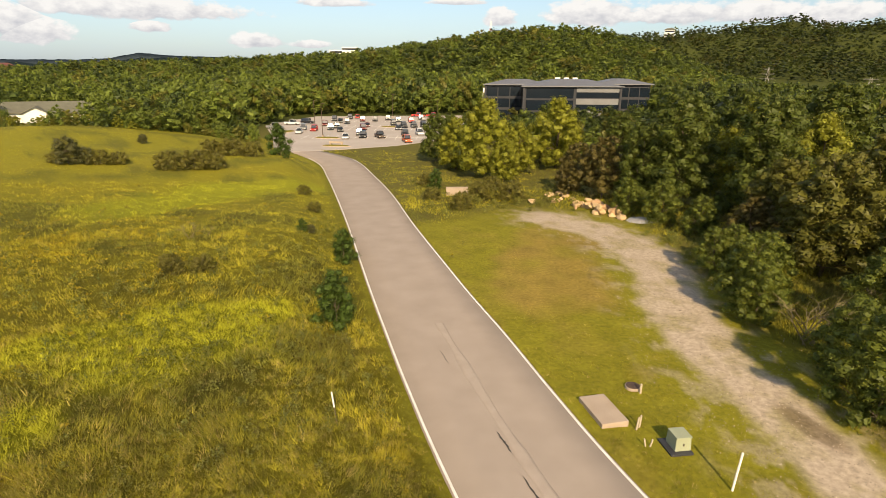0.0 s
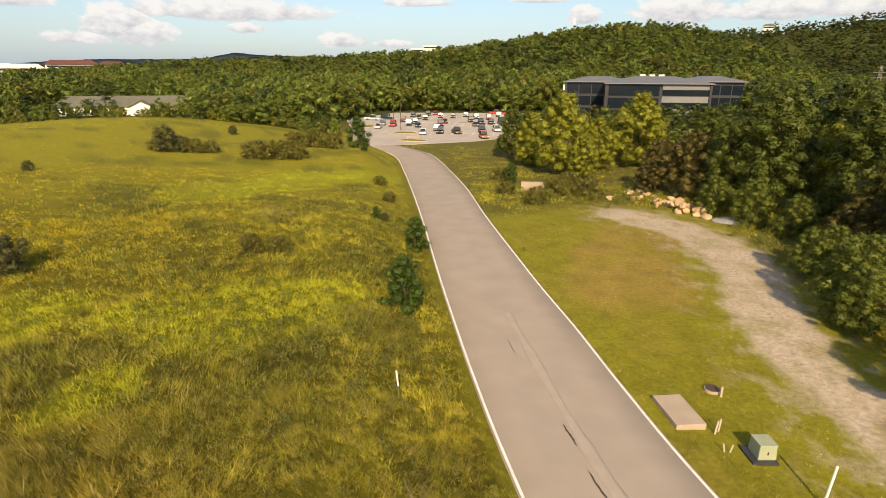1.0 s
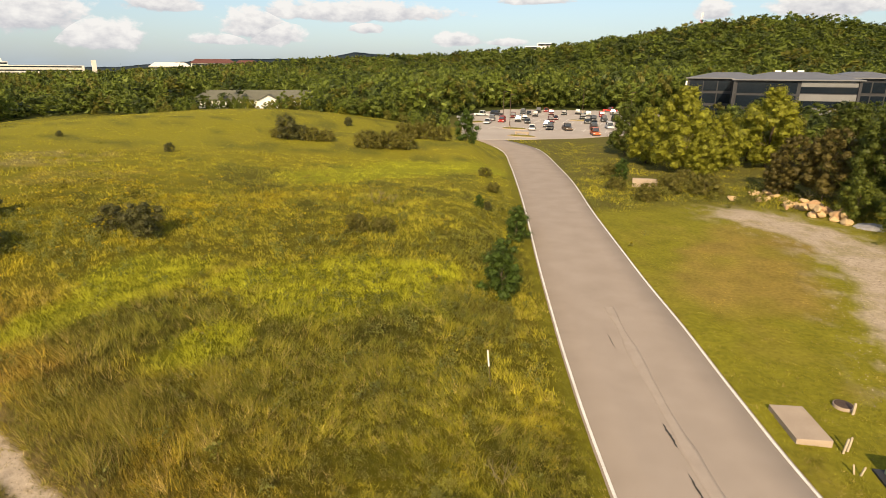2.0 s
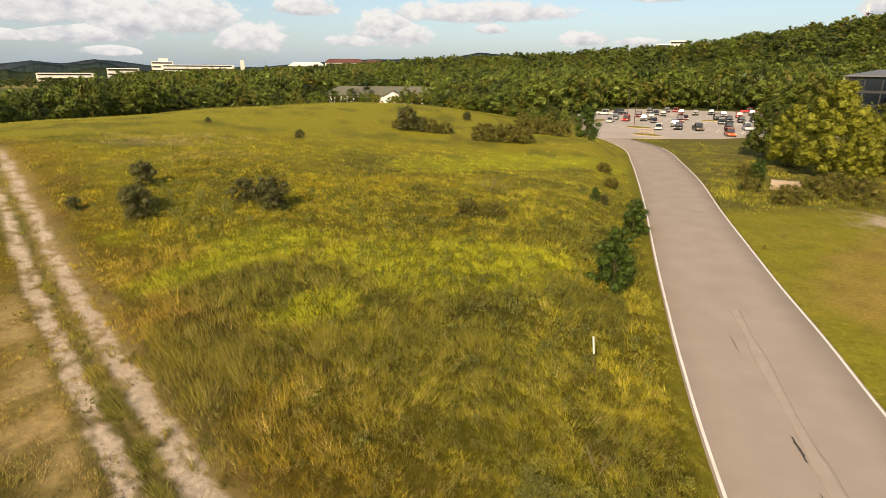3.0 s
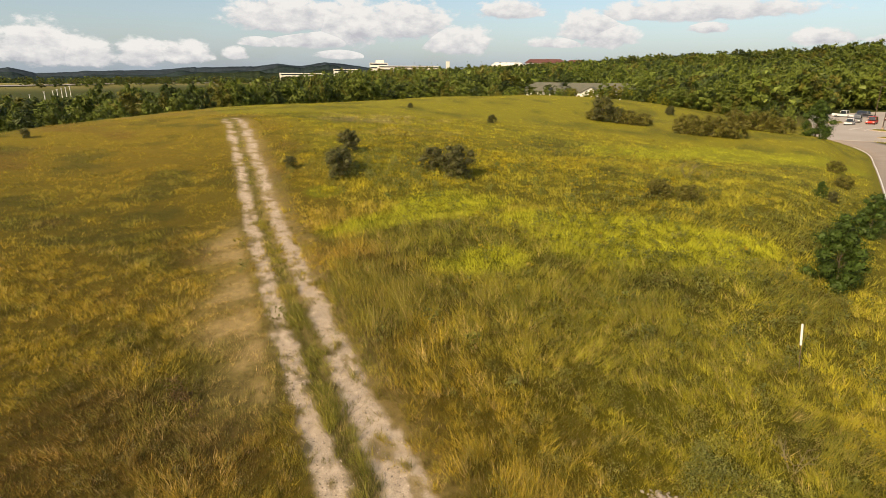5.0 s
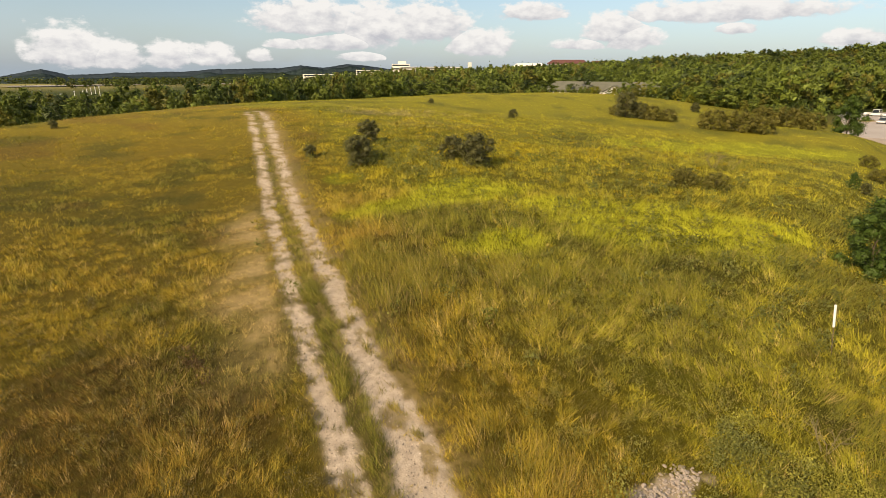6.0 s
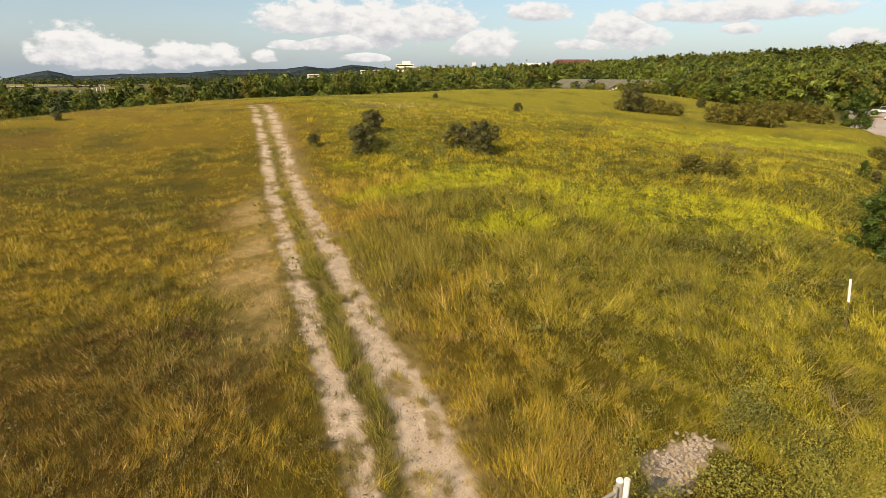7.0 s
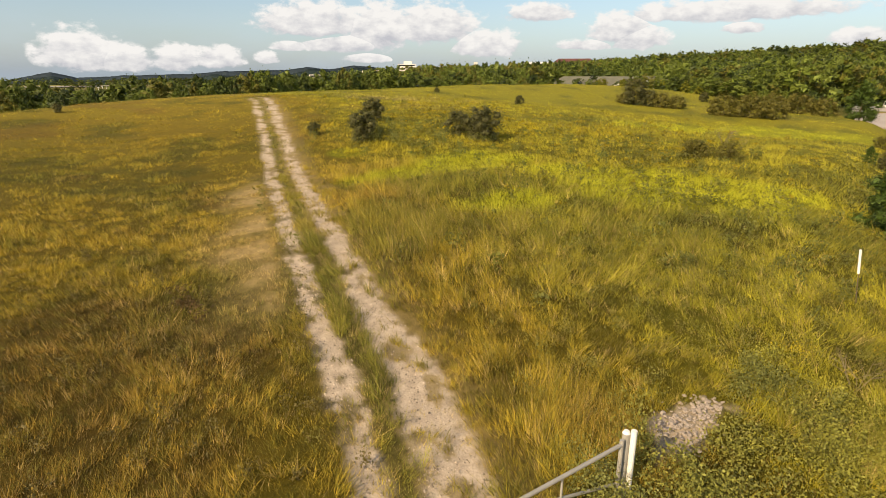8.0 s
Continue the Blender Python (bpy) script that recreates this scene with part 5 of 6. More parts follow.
def build_office():
    """Three-storey dark office building with low grey metal roofs, half hidden by trees."""
    ob = thing("office_building", 43.5, 206, -1.6, -8, "dark glass office building with low grey metal roofs", "building")
    base = 13.2
    wings = ((-30, -6, 4, 32, 12.9, 15.0, 8), (-16, 18, -8, 30, 12.6, 15.1, 11), (10, 30, 4, 34, 13.2, 15.3, 8))
    for n, (x0, x1, y0, y1, ze, zr, inset) in enumerate(wings):
        bm = bmesh.new()
        box(bm, (x0 + x1) / 2, (y0 + y1) / 2, ze / 2, x1 - x0 - 2.2, y1 - y0 - 2.2, ze)
        wall = part("wall", bm, M_DARKWALL, ob)
        bm = bmesh.new()
        hip_roof(bm, x0, x1, y0, y1, ze, zr, inset)
        roof = part("roof", bm, M_ROOF, ob, "grey standing-seam metal roof")
        bm = bmesh.new()
        box(bm, (x0 + x1) / 2, y0 - 0.06, ze + 0.18, x1 - x0, 0.12, 0.20)
        part("fascia", bm, M_PANEL, roof, "pale eave edge")
        for k in range(3):
            z = 1.0 + k * 4.0
            half = (x1 - x0 - 2.2)
            if n == 1:
                # front: dark glass on one side, grey bands on the other
                bm = bmesh.new()
                box(bm, x0 + 1.1 + half * 0.27, y0 + 1.02, z + 1.6, half * 0.5, 0.16, 3.3)
                part("window", bm, M_BLUEGLASS, wall)
                bm = bmesh.new()
                box(bm, x0 + 1.1 + half * 0.77, y0 + 1.00, z + 2.9, half * 0.44, 0.22, 1.9)
                part("cladding_band", bm, M_PANEL, wall)
                bm = bmesh.new()
                box(bm, x0 + 1.1 + half * 0.77, y0 + 1.05, z + 1.0, half * 0.44, 0.10, 1.7)
                part("window", bm, M_BLUEGLASS, wall)
            else:
                for j in range(5):
                    bm = bmesh.new()
                    box(bm, x0 + 1.1 + half * (j + 0.5) / 5, y0 + 1.02, z + 1.7, half / 5 - 0.35, 0.16, 3.1)
                    part("window", bm, M_BLUEGLASS, wall)
        for xx in ((x0 + 0.9,) if n != 1 else (x0 + 0.9, x1 - 0.9)):
            bm = bmesh.new()
            box(bm, xx, y0 + 0.9, ze / 2, 0.7, 0.7, ze)
            part("column", bm, M_DARKWALL, ob)
    for x, y in ((0, 10), (3.2, 11), (-3, 13)):
        bm = bmesh.new()
        box(bm, x, y, 15.3, 1.8, 1.4, 0.7, 0.06)
        part("roof_unit", bm, M_POST, ob, "white rooftop plant unit")
    pole = thing("flagpole", 13.2, 196, -2.0, 0, "thin white flagpole by the office", "flagpole")
    bm = bmesh.new()
    tube(bm, (0, 0, 0), (0, 0, 13.0), 0.09, 0.05, 8)
    part("pole", bm, M_POST, pole)
    bm = bmesh.new()
    box(bm, 0.25, 0, 12.0, 0.45, 0.03, 1.5, 0.0)
    part("flag", bm, M_POST, pole, "limp pale flag")


def build_house():
    """Long low building with a grey-green roof and a white gabled wing."""
    ob = thing("long_house", -125, 176, 0.5, 25, "long low white building with grey-green shingle roof", "house")
    bm = bmesh.new()
    box(bm, 0, 0, 1.8, 44, 13, 3.6)
    part("wall", bm, M_WHITE, ob)
    bm = bmesh.new()
    prof = ((-7.2, 3.4), (0, 6.3), (7.2, 3.4), (7.2, 3.15), (0, 6.0), (-7.2, 3.15))
    rings = [[bm.verts.new((sx * 22.8 + (-sx * 3.0 if abs(y) < 1 else 0), y, z)) for y, z in prof] for sx in (-1, 1)]
    for k in range(6):
        j = (k + 1) % 6
        bm.faces.new((rings[0][k], rings[0][j], rings[1][j], rings[1][k]))
    for r in rings:
        bm.faces.new(r)
    part("roof", bm, M_SHINGLE, ob)
    wing = bmesh.new()
    pts = ((-3.2, 0), (3.2, 0), (3.2, 3.2), (0, 4.9), (-3.2, 3.2))
    a = [wing.verts.new((2.5 + x, -8.6, z)) for x, z in pts]
    b = [wing.verts.new((2.5 + x, -2.0, z)) for x, z in pts]
    wing.faces.new(a)
    wing.faces.new(b)
    for k in range(5):
        j = (k + 1) % 5
        wing.faces.new((a[k], a[j], b[j], b[k]))
    part("gable_wing", wing, M_WHITE, ob, "bright white gable wall")
    for sx in (-1, 1):
        rf = bmesh.new()
        box(rf, 0, 0, 0, 4.3, 7.6, 0.16)
        bmesh.ops.rotate(rf, verts=rf.verts, cent=(0, 0, 0), matrix=Matrix.Rotation(sx * radians(27.6), 3, "Y"))
        bmesh.ops.translate(rf, verts=rf.verts, vec=(2.5 + sx * 1.85, -5.4, 4.06))
        part("gable_roof", rf, M_SHINGLE, ob)
    for x in (-18, -13, -8, 10, 15, 19):
        bm = bmesh.new()
        box(bm, x, -6.52, 1.9, 1.4, 0.12, 1.4)
        win = part("window", bm, M_BLUEGLASS, ob)
        bm = bmesh.new()
        box(bm, x, -6.58, 1.15, 1.7, 0.14, 0.12)
        part("sill", bm, M_POST, win)
    car(-97, 176, 70, "sedan", "silver", "silver sedan parked by the long house").matrix_world = pose(-97, 176, height_at(-97, 176) + 0.02, 0, 0, 70)


def block(parent, name, cx, cy, z0, sx, sy, sz, mat, floors=0, label=""):
    bm = bmesh.new()
    box(bm, cx, cy, z0 + sz / 2, sx, sy, sz)
    ob = part(name, bm, mat, parent, label)
    for k in range(floors):
        w = bmesh.new()
        box(w, cx, cy - sy / 2 - 0.05, z0 + (k + 0.62) * sz / floors, sx * 0.94, 0.2, sz / floors * 0.36)
        part("window_band", w, M_BLUEGLASS, ob)
    return ob


def far_building(az, dist, z0, label, category="building"):
    a = radians(az)
    return thing("far_building", math.sin(a) * dist, math.cos(a) * dist, z0, -az, label, category)


def build_distance():
    hosp = far_building(-56.8, 880, -2.5, "long white hospital blocks on the skyline", "hospital")
    block(hosp, "main_block", 62, 0, 0, 92, 26, 21, M_FARWALL, 5)
    block(hosp, "tower_block", 18, 10, 0, 26, 26, 25, M_FARWALL, 5)
    block(hosp, "penthouse", 20, 10, 25, 12, 12, 4, M_FARWALL)
    block(hosp, "low_block", -28, -20, 0, 36, 24, 16, M_FARWALL, 3)
    block(hosp, "annex", -92, -10, 0, 60, 24, 10, M_FARWALL, 2)
    block(hosp, "chimney", 122, 10, 0, 5, 5, 28, M_FARWALL)
    red = far_building(-40.5, 720, 2, "pale building with dark red roof on the skyline")
    for cx, w, z in ((-34, 40, 15), (10, 46, 19), (46, 26, 18)):
        wall = block(red, "wall", cx, 0, 0, w, 22, z, M_FARWALL, 4)
        bm = bmesh.new()
        hip_roof(bm, cx - w / 2 - 1, cx + w / 2 + 1, -12, 12, z, z + 4.5, 6)
        part("roof", bm, M_REDROOF if cx > -20 else M_FARWALL, red)
    top = far_building(-9.3, 575, 14, "white flat building on the wooded hilltop")
    block(top, "wall", 4, 0, 0, 15, 12, 25.0, M_WHITE, 6)
    block(top, "wing", -9, 2, 0, 12, 10, 22.5, M_WHITE, 5)
    for az, d, zz, w in ((20.5, 1120, 88, 16), (32.5, 1300, 124, 18)):
        h = far_building(az, d, height_at(math.sin(radians(az)) * d, math.cos(radians(az)) * d) + 4, "pale house among trees on a far ridge", "house")
        block(h, "wall", 0, 0, 0, w, 10, 12, M_WHITE, 2)
        bm = bmesh.new()
        hip_roof(bm, -w / 2 - 1, w / 2 + 1, -6, 6, 12, 15, 4)
        part("roof", bm, M_SHINGLE, h)
    mast = far_building(4.45, 545, 28, "red and white lattice mast on the hilltop", "mast")
    for k in range(6):
        bm = bmesh.new()
        w0, w1, z0, z1 = 2.2 - k * 0.28, 2.2 - (k + 1) * 0.28, k * 5.4, (k + 1) * 5.4
        for sx in (-1, 1):
            for sy in (-1, 1):
                tube(bm, (sx * w0, sy * w0, z0), (sx * w1, sy * w1, z1), 0.22, 0.22, 4)
            tube(bm, (sx * w0, -w0, z0), (-sx * w1, -w1, z1), 0.14, 0.14, 4)
            tube(bm, (sx * w0, w0, z0), (-sx * w1, w1, z1), 0.14, 0.14, 4)
        part("mast_section", bm, M_SIGNALRED if k % 2 == 0 else M_POST, mast)
    for az, d, z0, h in ((28.7, 620, -14, 36), (35.9, 470, -14, 28)):
        p = far_building(az, d, z0, "grey steel power pylon above the woods", "pylon")
        bm = bmesh.new()
        for sx in (-1, 1):
            for sy in (-1, 1):
                tube(bm, (sx * 3, sy * 3, 0), (sx * 0.6, sy * 0.6, h), 0.15, 0.10, 4)
            for k in range(6):
                tube(bm, (sx * (3 - k * 0.4), -3 + k * 0.4, k * h / 6), (-sx * (2.6 - k * 0.4), -2.6 + k * 0.4, (k + 1) * h / 6), 0.12, 0.12, 4)
        part("tower", bm, M_STEEL, p)
        for k, w in ((0.72, 6), (0.84, 5), (0.96, 4)):
            bm = bmesh.new()
            tube(bm, (-w, 0, h * k), (w, 0, h * k), 0.2, 0.2, 4)
            part("cross_arm", bm, M_STEEL, p)


RIDGE_LINE = ((-112, -0.7), (-88.9, -0.55), (-87.2, -0.13), (-85.7, 0.1), (-84.0, -0.29), (-79.8, -0.1), (-75.9, 0.02), (-73.0, 0.23), (-67.1, 0.41), (-65.0, 0.68), (-63.0, 0.44), (-60.8, 0.81), (-57.6, 0.5), (-55.0, 0.1), (-47.4, 0.28), (-43.2, 0.72), (-36.7, 1.08), (-31.8, 1.11), (-29.1, 1.27), (-27.0, 1.74), (-23.3, 1.5), (0, 1.2), (60, 1.0))


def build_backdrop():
    """Blue wooded ridges some kilometres off, along the horizon, the nearer ones greener and lower. Distance haze is
    painted into their colours.
    """
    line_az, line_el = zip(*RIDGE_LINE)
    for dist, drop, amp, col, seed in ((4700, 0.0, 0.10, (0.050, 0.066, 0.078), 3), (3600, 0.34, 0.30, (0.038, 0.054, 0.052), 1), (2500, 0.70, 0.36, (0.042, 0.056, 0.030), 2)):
        mat = material("haze_tinted_far_woods", col, 0.95, tuple(c * 0.55 for c in col), 0.012, 0.05, 0.0, spec=0.0)
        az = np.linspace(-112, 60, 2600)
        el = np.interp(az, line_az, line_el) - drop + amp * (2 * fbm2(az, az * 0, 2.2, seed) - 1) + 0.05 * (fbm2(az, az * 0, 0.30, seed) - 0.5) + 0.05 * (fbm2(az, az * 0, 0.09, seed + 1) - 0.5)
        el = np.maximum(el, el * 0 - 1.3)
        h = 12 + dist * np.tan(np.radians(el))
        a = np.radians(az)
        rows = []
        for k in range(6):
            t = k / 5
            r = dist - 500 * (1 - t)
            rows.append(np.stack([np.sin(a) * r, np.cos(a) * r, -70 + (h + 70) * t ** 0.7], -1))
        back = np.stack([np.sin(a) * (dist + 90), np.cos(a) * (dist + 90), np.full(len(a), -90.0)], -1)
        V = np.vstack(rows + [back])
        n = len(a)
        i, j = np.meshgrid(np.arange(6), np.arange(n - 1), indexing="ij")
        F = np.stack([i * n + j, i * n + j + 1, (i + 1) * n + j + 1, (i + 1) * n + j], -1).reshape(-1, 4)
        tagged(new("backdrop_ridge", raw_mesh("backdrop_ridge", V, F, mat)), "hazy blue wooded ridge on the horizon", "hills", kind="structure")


def rock_mesh(seed, rough=0.22):
    """A broken, angular stone about one metre across."""
    rng = np.random.default_rng(seed)
    bm = bmesh.new()
    bmesh.ops.create_icosphere(bm, subdivisions=2, radius=0.5)
    planes = [Vector(rng.standard_normal(3)).normalized() for _ in range(9)]
    for v in bm.verts:
        for p in planes:
            d = v.co.dot(p) - 0.34
            if d > 0:
                v.co -= p * d
        v.co += Vector(rng.standard_normal(3)) * 0.02
    me = bpy.data.meshes.new("rock")
    bm.to_mesh(me)
    bm.free()
    return me


def build_roadside():
    rng = np.random.default_rng(77)
    # concrete pad with a broken front edge
    z = height_at(7.4, 22.8)
    pad = thing("concrete_pad", 7.4, 22.75, z, 13, "flat tan concrete vault slab in the mown grass", "concrete slab")
    bm = bmesh.new()
    box(bm, 0, 0, 0.06, 1.30, 2.30, 0.40, 0.02)
    part("slab", bm, M_CONC, pad)
    # cabinet on its plinth
    z = height_at(9.95, 20.0)
    cab = thing("utility_cabinet", 9.9, 20.35, z - 0.03, 8, "pale green pad-mounted electrical cabinet on dark plinth", "utility cabinet")
    bm = bmesh.new()
    box(bm, -0.08, 0.0, 0.04, 1.0, 1.15, 0.18, 0.02)
    part("plinth", bm, M_DARKWALL, cab)
    bm = bmesh.new()
    box(bm, 0.04, 0.0, 0.43, 0.72, 0.78, 0.62, 0.04, top=0.92)
    part("housing", bm, M_BOX, cab)
    bm = bmesh.new()
    box(bm, 0.04, -0.02, 0.75, 0.70, 0.76, 0.05, 0.02)
    part("lid", bm, M_BOX, cab)
    bm = bmesh.new()
    box(bm, 0.04, -0.385, 0.42, 0.05, 0.03, 0.12, 0.008)
    part("latch", bm, M_IRON, cab)
    # posts
    def post(name, x, y, h, r, lean_x, lean_y, mat, label, square=False):
        ob = thing(name, x, y, height_at(x, y), 0, label, "post")
        bm = bmesh.new()
        if square:
            box(bm, 0, 0, h / 2 - 0.1, r * 2, r * 2, h + 0.2, 0.006)
            for v in bm.verts:
                if v.co.z > 0:
                    v.co.x += lean_x * v.co.z
                    v.co.y += lean_y * v.co.z
        else:
            tube(bm, (0, 0, -0.2), (lean_x * h, lean_y * h, h), r, r, 10)
        part("shaft", bm, mat, ob)
        cap = bmesh.new()
        tube(cap, (lean_x * h, lean_y * h, h), (lean_x * (h + 0.03), lean_y * (h + 0.03), h + 0.03), r, r * 0.6, 10)
        part("cap", cap, mat, ob)
        return ob
    post("marker_post", 10.95, 17.75, 1.62, 0.045, 0.12, 0.04, M_POST, "tall white plastic utility marker post")
    zp = height_at(-4.52, 20.82)
    mp = thing("marker_post", -4.52, 20.82, zp, 0, "white sleeved marker post in tall grass", "post")
    bm = bmesh.new()
    tube(bm, (0.06, 0.06, -0.2), (-0.05, -0.05, 1.1), 0.014, 0.014, 8)
    part("rod", bm, M_BARK, mp, "thin weathered rod")
    bm = bmesh.new()
    tube(bm, (-0.04, -0.04, 0.98), (-0.10, -0.10, 1.72), 0.036, 0.036, 10)
    part("sleeve", bm, M_POST, mp)
    post("wooden_stake", 8.55, 21.55, 0.62, 0.035, 0.14, 0.0, M_WOOD, "pale leaning wooden survey stake", True)
    post("wooden_stake", 8.75, 21.75, 0.60, 0.035, 0.10, 0.0, M_WOOD, "pale leaning wooden survey stake", True)
    post("wooden_stake", 8.6, 20.35, 0.36, 0.03, -0.3, 0.0, M_WOOD, "short broken wooden survey stake", True)
    post("wooden_stake", 8.72, 20.35, 0.34, 0.03, 0.35, 0.0, M_WOOD, "short broken wooden survey stake", True)
    post("wooden_stake", 9.75, 24.6, 0.50, 0.045, 0.05, 0.0, M_WOOD, "short pale wooden stake by a manhole", True)
    hole = thing("manhole_cover", 9.55, 25.1, height_at(9.55, 25.1), 0, "dark rusted round manhole cover", "manhole cover")
    bm = bmesh.new()
    tube(bm, (0, 0, -0.1), (0, 0, 0.13), 0.40, 0.38, 24)
    part("rim", bm, M_CONC, hole)
    bm = bmesh.new()
    tube(bm, (0, 0, 0.13), (0, 0, 0.16), 0.34, 0.33, 24)
    part("lid", bm, M_IRON, hole)
    # stones: heap by the drive, loose slabs, rubble at the trail gate
    meshes = [rock_mesh(100 + k) for k in range(6)]
    for me in meshes:
        me.materials.append(M_STONE)
    red = [rock_mesh(200 + k) for k in range(3)]
    for me in red:
        me.materials.append(M_STONE_RED)

    def stone(x, y, z, s, flat, me, label, group):
        ob = new("boulder", me)
        ob.matrix_world = Matrix.Translation((x, y, z)) @ Euler((rng.random() * 0.5, rng.random() * 0.5, rng.random() * 6.28)).to_matrix().to_4x4() @ Matrix.Diagonal((s, s * (0.6 + 0.4 * rng.random()), s * flat, 1))
        return tagged(ob, label, "rock", group)
    for k in range(34):
        t = rng.random()
        x, y = 15.4 + 4.0 * t + rng.normal() * 0.75, 70.5 - 8.2 * t + rng.normal() * 1.3
        s = 0.6 + 0.9 * rng.random()
        pile = max(0, 0.9 - abs(t - 0.55) * 1.6) * rng.random()
        stone(x, y, height_at(x, y) + 0.15 * s + pile, s, 0.7, meshes[k % 6] if k % 4 else red[k % 3], "broken tan sandstone block in a heap", "stone heap")
    for x, y, s, f in ((14.2, 74.0, 1.6, 0.4), (15.6, 74.8, 1.7, 0.5), (16.2, 73.5, 1.2, 0.6), (19.6, 60.4, 1.5, 0.55), (18.9, 61.6, 1.1, 0.6), (11.2, 70.0, 1.7, 0.22), (17.6, 63.0, 1.3, 0.7)):
        stone(x, y, height_at(x, y) + 0.12 * s, s, f, meshes[int(x * 7) % 6], "pale flat sandstone slab at the drive's edge", "stone heap")
    wall = thing("concrete_barrier", 1.9, 75.6, height_at(1.9, 75.6), 2, "low weathered concrete barrier block in scrub", "barrier")
    bm = bmesh.new()
    box(bm, 0, 0, 0.5, 3.0, 0.7, 1.2, 0.05)
    part("block", bm, M_CONC, wall)
    grav = thing("gravel_heap", 21.6, 59.6, height_at(21.6, 59.6), 10, "small spread heap of grey gravel", "gravel heap")
    bm = bmesh.new()
    bmesh.ops.create_uvsphere(bm, u_segments=28, v_segments=12, radius=1.0)
    for v in bm.verts:
        v.co = Vector((v.co.x * 1.7, v.co.y * 1.5, max(-0.1, v.co.z * 0.3))) * (1 + 0.08 * math.sin(v.co.x * 9) * math.cos(v.co.y * 11))
    part("heap", bm, M_GREYGRAVEL, grav)
    rip = [rock_mesh(300 + k) for k in range(5)]
    for me in rip:
        me.materials.append(M_RIPRAP)
    for k in range(290):
        t, u = rng.random(), rng.normal()
        x, y = -3.92 - 0.22 * t + u * (0.28 - 0.12 * t), 9.6 + 1.9 * t + rng.normal() * 0.15
        s = 0.055 + 0.10 * rng.random() ** 2
        ob = stone(x, y, height_at(x, y) + 0.01 + 0.03 * rng.random(), s, 0.55, rip[k % 5], "pale broken limestone rubble piece", "rubble at the gate")
        ob.name = "rubble_stone"
    # pipe gate
    z0 = height_at(-3.7, 7.6)
    gate = thing("pipe_gate", -3.68, 7.85, z0 - 0.13, 0, "galvanised steel pipe gate swung across the trail", "gate")
    bm = bmesh.new()
    tube(bm, (0, 0, -0.3), (0, 0, 1.30), 0.06, 0.06, 12)
    hp = part("hinge_post", bm, M_STEEL, gate)
    bm = bmesh.new()
    tube(bm, (0, 0, 1.30), (0, 0, 1.34), 0.064, 0.04, 12)
    part("post_cap", bm, M_POST, hp)
    bm = bmesh.new()
    tube(bm, (0.02, -0.13, 0.15), (0.02, -0.13, 1.24), 0.035, 0.035, 10)
    part("swing_pipe", bm, M_STEEL, gate)
    bm = bmesh.new()
    tube(bm, (0.09, 0.06, -0.3), (0.09, 0.06, 1.36), 0.048, 0.048, 12)
    part("latch_post", bm, M_POST, gate, "white painted post")
    end = Vector((-0.35, -5.2, 1.05))
    bm = bmesh.new()
    tube(bm, (0.02, -0.13, 1.16), end, 0.032, 0.032, 10)
    part("top_rail", bm, M_STEEL, gate)
    bm = bmesh.new()
    tube(bm, (0.0, -0.16, 0.45), (-0.16, -2.6, 1.08), 0.024, 0.024, 8)
    part("brace", bm, M_STEEL, gate)
    bm = bmesh.new()
    tube(bm, (-0.08, -1.35, 0.75), (-0.08, -1.35, 1.12), 0.018, 0.018, 8)
    part("strut", bm, M_STEEL, gate)


M_GREYGRAVEL = material("grey_gravel", (0.34, 0.33, 0.33), 0.95, (0.24, 0.23, 0.23), 3.0, 25.0, 0.9)


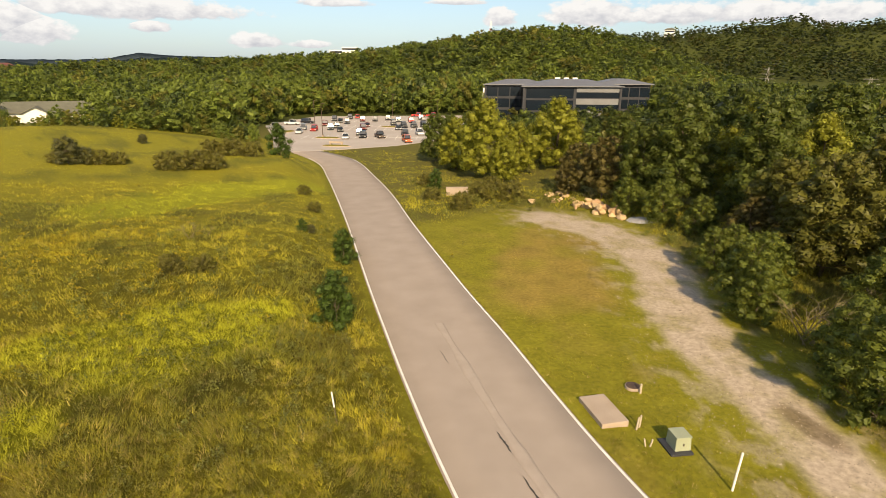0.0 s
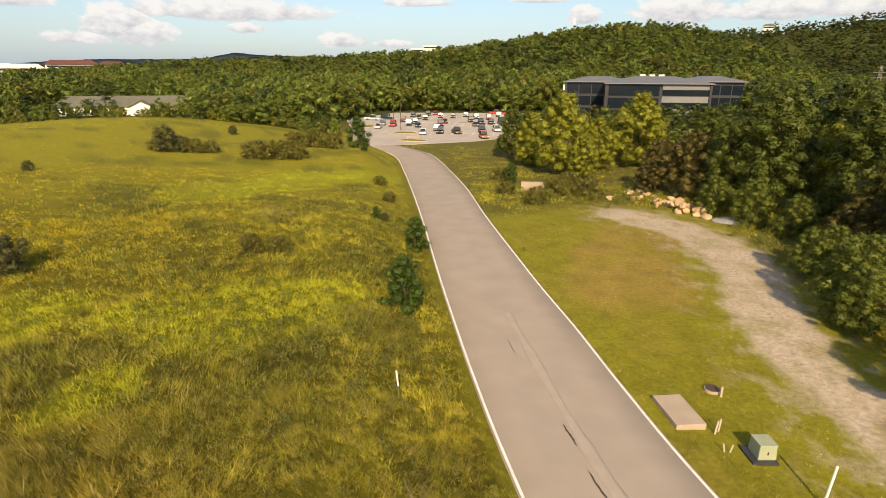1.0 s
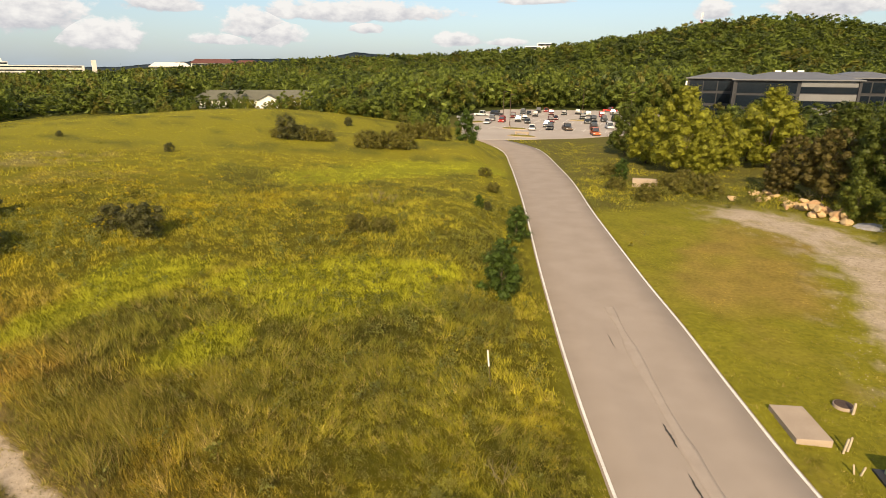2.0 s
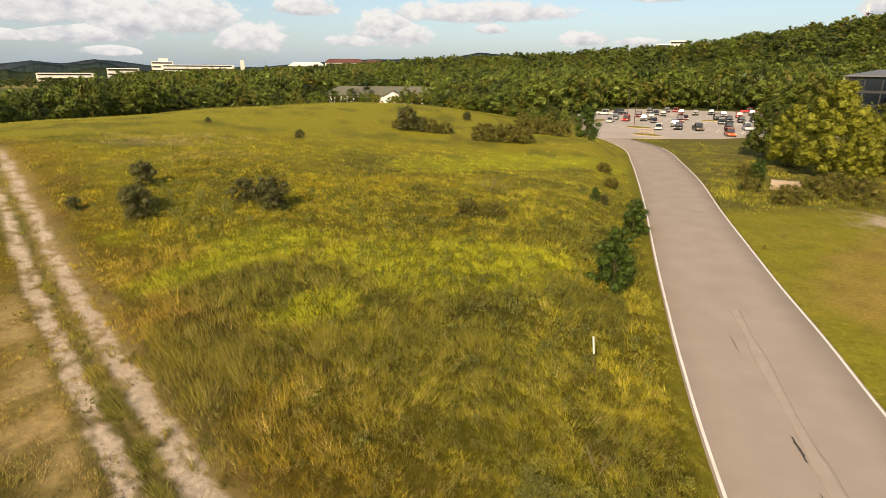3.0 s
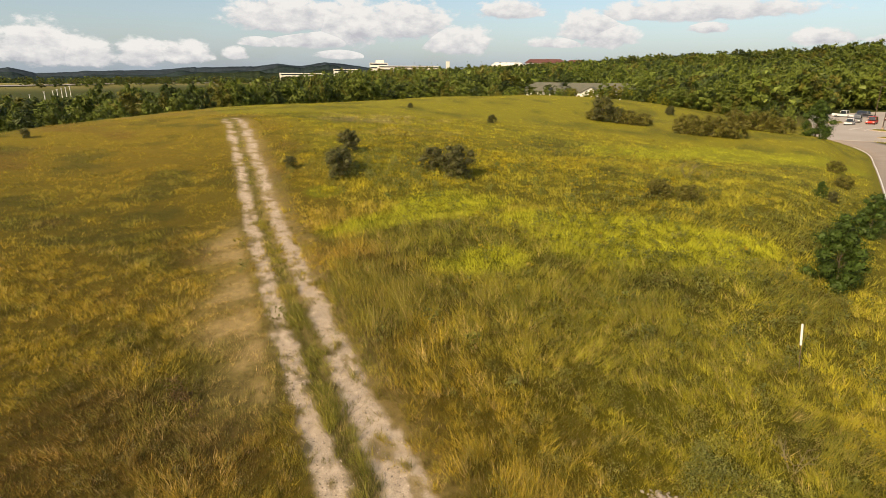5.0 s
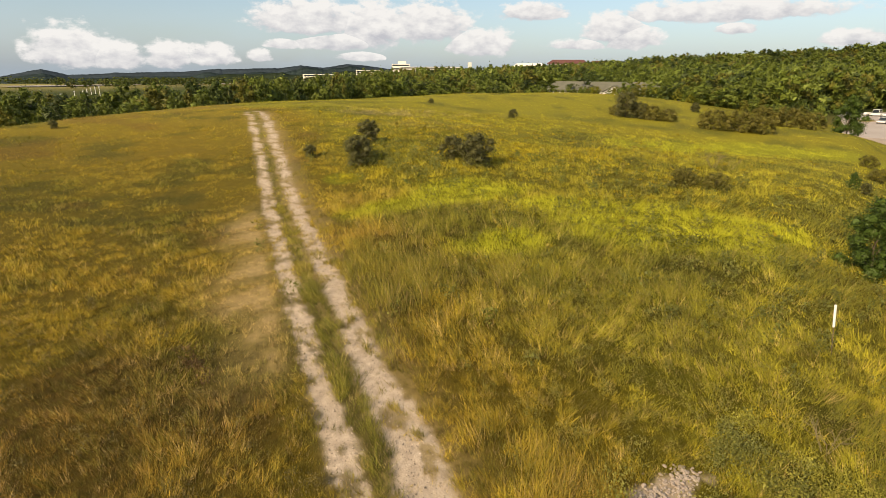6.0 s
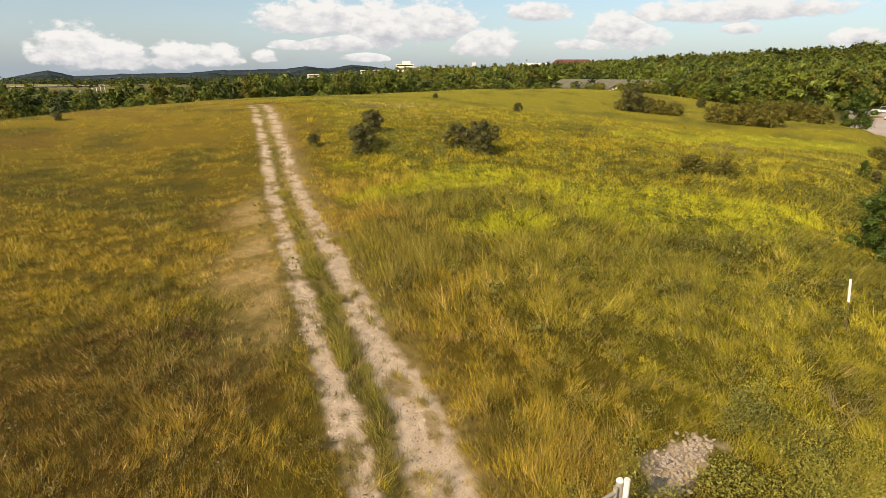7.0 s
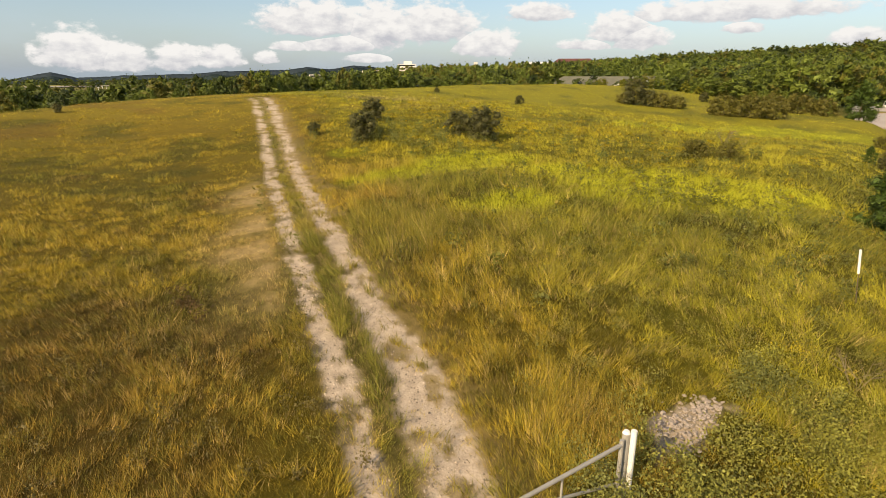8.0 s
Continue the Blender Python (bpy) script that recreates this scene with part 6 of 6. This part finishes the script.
def build_weeds():
    """Broad-leaved weeds, goldenrod and bare brush by the gate and the roadside."""
    rng = np.random.default_rng(41)
    V, T = [], []
    def clumps(n, xs, ys, sx, sy, tone, h, leaf, per, accent=None):
        for _ in range(n):
            cx, cy = xs + rng.normal() * sx, ys + rng.normal() * sy
            gx, gy = np.array([cx]), np.array([cy])
            if line_gap(ROAD_L, gx, gy)[1][0] <= 0 and line_gap(ROAD_R, gx, gy)[1][0] >= 0 or min(line_gap(ROAD_L, gx, gy)[0][0], line_gap(ROAD_R, gx, gy)[0][0]) < 0.5 + h * 0.5:
                continue
            if abs(cx + 4.02) < 0.55 and 9.2 < cy < 11.8 or drive_parts(gx, gy)[0][0] > 0.3 or trail_parts(gx, gy)[1][0] > 0.3:
                continue
            z = height_at(cx, cy)
            hh = h * (0.6 + 0.7 * rng.random())
            p = np.column_stack([cx + rng.normal(size=per) * 0.25 * hh, cy + rng.normal(size=per) * 0.25 * hh, z + hh * rng.random(per) ** 0.7])
            d = rng.standard_normal((per, 3))
            V.append(leaf_cards(rng, p, d, leaf))
            c = np.tile(tone, (per, 1)) * (0.75 + 0.5 * rng.random((per, 1)))
            if accent is not None:
                c[p[:, 2] > z + hh * 0.72] = accent
            T.append(np.repeat(c, 4, axis=0))
    clumps(60, -2.4, 8.8, 0.85, 1.4, np.array([0.28, 0.27, 0.05]), 0.75, 0.026, 230)
    clumps(70, -1.6, 12.0, 1.1, 1.8, np.array([0.35, 0.33, 0.05]), 0.62, 0.023, 220)
    clumps(16, -3.4, 7.4, 0.35, 0.35, np.array([0.25, 0.25, 0.06]), 0.75, 0.021, 260)
    clumps(26, -3.6, 12.6, 0.5, 0.5, np.array([0.22, 0.22, 0.05]), 0.6, 0.026, 160)
    clumps(40, -1.6, 18.0, 0.9, 2.8, np.array([0.24, 0.225, 0.035]), 0.5, 0.022, 110, C_GOLD * 0.75)
    clumps(3, -3.7, 14.4, 0.2, 0.3, np.array([0.24, 0.215, 0.035]), 0.7, 0.02, 160, C_GOLD * 0.9)
    clumps(5, -14.6, 4.2, 0.4, 0.2, np.array([0.16, 0.10, 0.035]), 0.5, 0.035, 110)
    clumps(70, -22, 28, 8, 6, np.array([0.15, 0.165, 0.03]), 0.7, 0.06, 40)
    clumps(150, -38, 33, 9, 5, np.array([0.27, 0.235, 0.03]), 0.8, 0.08, 30, C_GOLD * 0.8)
    clumps(90, 8, 72, 9, 6, np.array([0.20, 0.195, 0.03]), 1.0, 0.09, 60)
    clumps(120, -10.5, 55, 2.0, 14, np.array([0.21, 0.205, 0.03]), 0.7, 0.07, 40)
    clumps(70, 22, 42, 1.6, 12, np.array([0.17, 0.18, 0.03]), 0.9, 0.07, 70)
    clumps(60, -7, 24, 2.5, 4, np.array([0.16, 0.165, 0.035]), 0.6, 0.045, 50)
    clumps(170, -8.5, 18.0, 3.6, 4.5, np.array([0.22, 0.205, 0.04]), 0.5, 0.024, 80)
    clumps(110, -6.0, 13.0, 2.6, 2.4, np.array([0.25, 0.22, 0.04]), 0.45, 0.020, 90)
    clumps(260, -15, 28, 6, 8, np.array([0.17, 0.17, 0.03]), 0.6, 0.05, 40)
    clumps(160, -24, 40, 8, 9, np.array([0.20, 0.18, 0.03]), 0.6, 0.07, 30, C_GOLD * 0.6)
    clumps(110, -34, 24.5, 3.6, 2.2, np.array([0.20, 0.205, 0.04]), 0.75, 0.05, 60)
    clumps(90, -13, 3.0, 5, 2.2, np.array([0.16, 0.125, 0.03]), 0.4, 0.026, 70)
    V, T = np.vstack(V), np.vstack(T)
    ob = new("weeds", raw_mesh("weeds", V, np.arange(len(V)).reshape(-1, 4), M_LEAF, T))
    tagged(ob, "broad-leaved weeds and yellow goldenrod in the grass", "weeds", kind="stuff")
    for x, y, s, n in ((-2.7, 15.4, 0.8, 60), (20.9, 29.6, 3.0, 110), (27.0, 34.0, 2.2, 70), (18.5, 70.5, 1.6, 50), (-20.2, 43.4, 1.3, 60), (-19.2, 44.4, 0.9, 40)):
        brush = thing("bare_brush", x, y, height_at(x, y), 0, "leafless grey-brown brush with thin twigs", "bush")
        bm = bmesh.new()
        for _ in range(max(4, n // 11)):
            a = rng.random() * 6.28
            foot = Vector((rng.normal() * 0.10 * s, rng.normal() * 0.10 * s, -0.05))
            fork = foot + Vector((math.cos(a) * 0.28 * s, math.sin(a) * 0.28 * s, s * (0.35 + 0.25 * rng.random())))
            tube(bm, foot, fork, 0.014 * s + 0.003, 0.009 * s + 0.002, 5)
            for _k in range(3):
                b = a + rng.normal() * 0.8
                bend = fork + Vector((math.cos(b) * 0.22 * s, math.sin(b) * 0.22 * s, s * (0.10 + 0.25 * rng.random())))
                tube(bm, fork, bend, 0.008 * s + 0.002, 0.005 * s + 0.002, 4)
                for _m in range(3):
                    c = b + rng.normal() * 0.9
                    end = bend + Vector((math.cos(c) * 0.24 * s, math.sin(c) * 0.24 * s, s * (0.25 * rng.random() - 0.02)))
                    tube(bm, bend, end, 0.004 * s + 0.002, 0.002, 3)
        part("crown", bm, M_TWIG, brush)


def build_airfield():
    """Pale runway line on the low plateau beyond the meadow."""
    a = curve_through([(-560, 20), (-600, 120), (-640, 260), (-650, 420)], 12)
    b = offset_line(a, 26)
    v, f = ribbon(b, a, 0.9, lambda p: land(p[:, 0], p[:, 1]))
    tagged(new("runway", raw_mesh("runway", v, f, M_LOT)), "far pale concrete runway on a grassy plateau", "runway", kind="structure")
    first = None
    for az, d in ((-84.6, 330), (-83.6, 345), (-83.0, 352), (-82.7, 360), (-82.4, 368), (-82.1, 376), (-81.8, 384)):
        x, y = math.sin(radians(az)) * d, math.cos(radians(az)) * d
        if first is None:
            first = thing("approach_light", x, y, height_at(x, y), 0, "pale approach light mast before the runway", "light mast", "approach lights")
            bm = bmesh.new()
            tube(bm, (0, 0, -0.5), (0, 0, 5.4), 0.20, 0.15, 6)
            part("mast", bm, M_POST, first)
            bm = bmesh.new()
            box(bm, 0, 0, 5.4, 0.3, 0.9, 0.25, 0.05)
            part("light_bar", bm, M_POST, first)
        else:
            copy_thing(first, pose(x, y, height_at(x, y)))


build_ground()
build_road()
build_lot()
build_office()
build_house()
build_distance()
build_airfield()
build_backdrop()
build_roadside()
build_trees()
build_weeds()
build_pebbles()
build_grass()
build_forests()
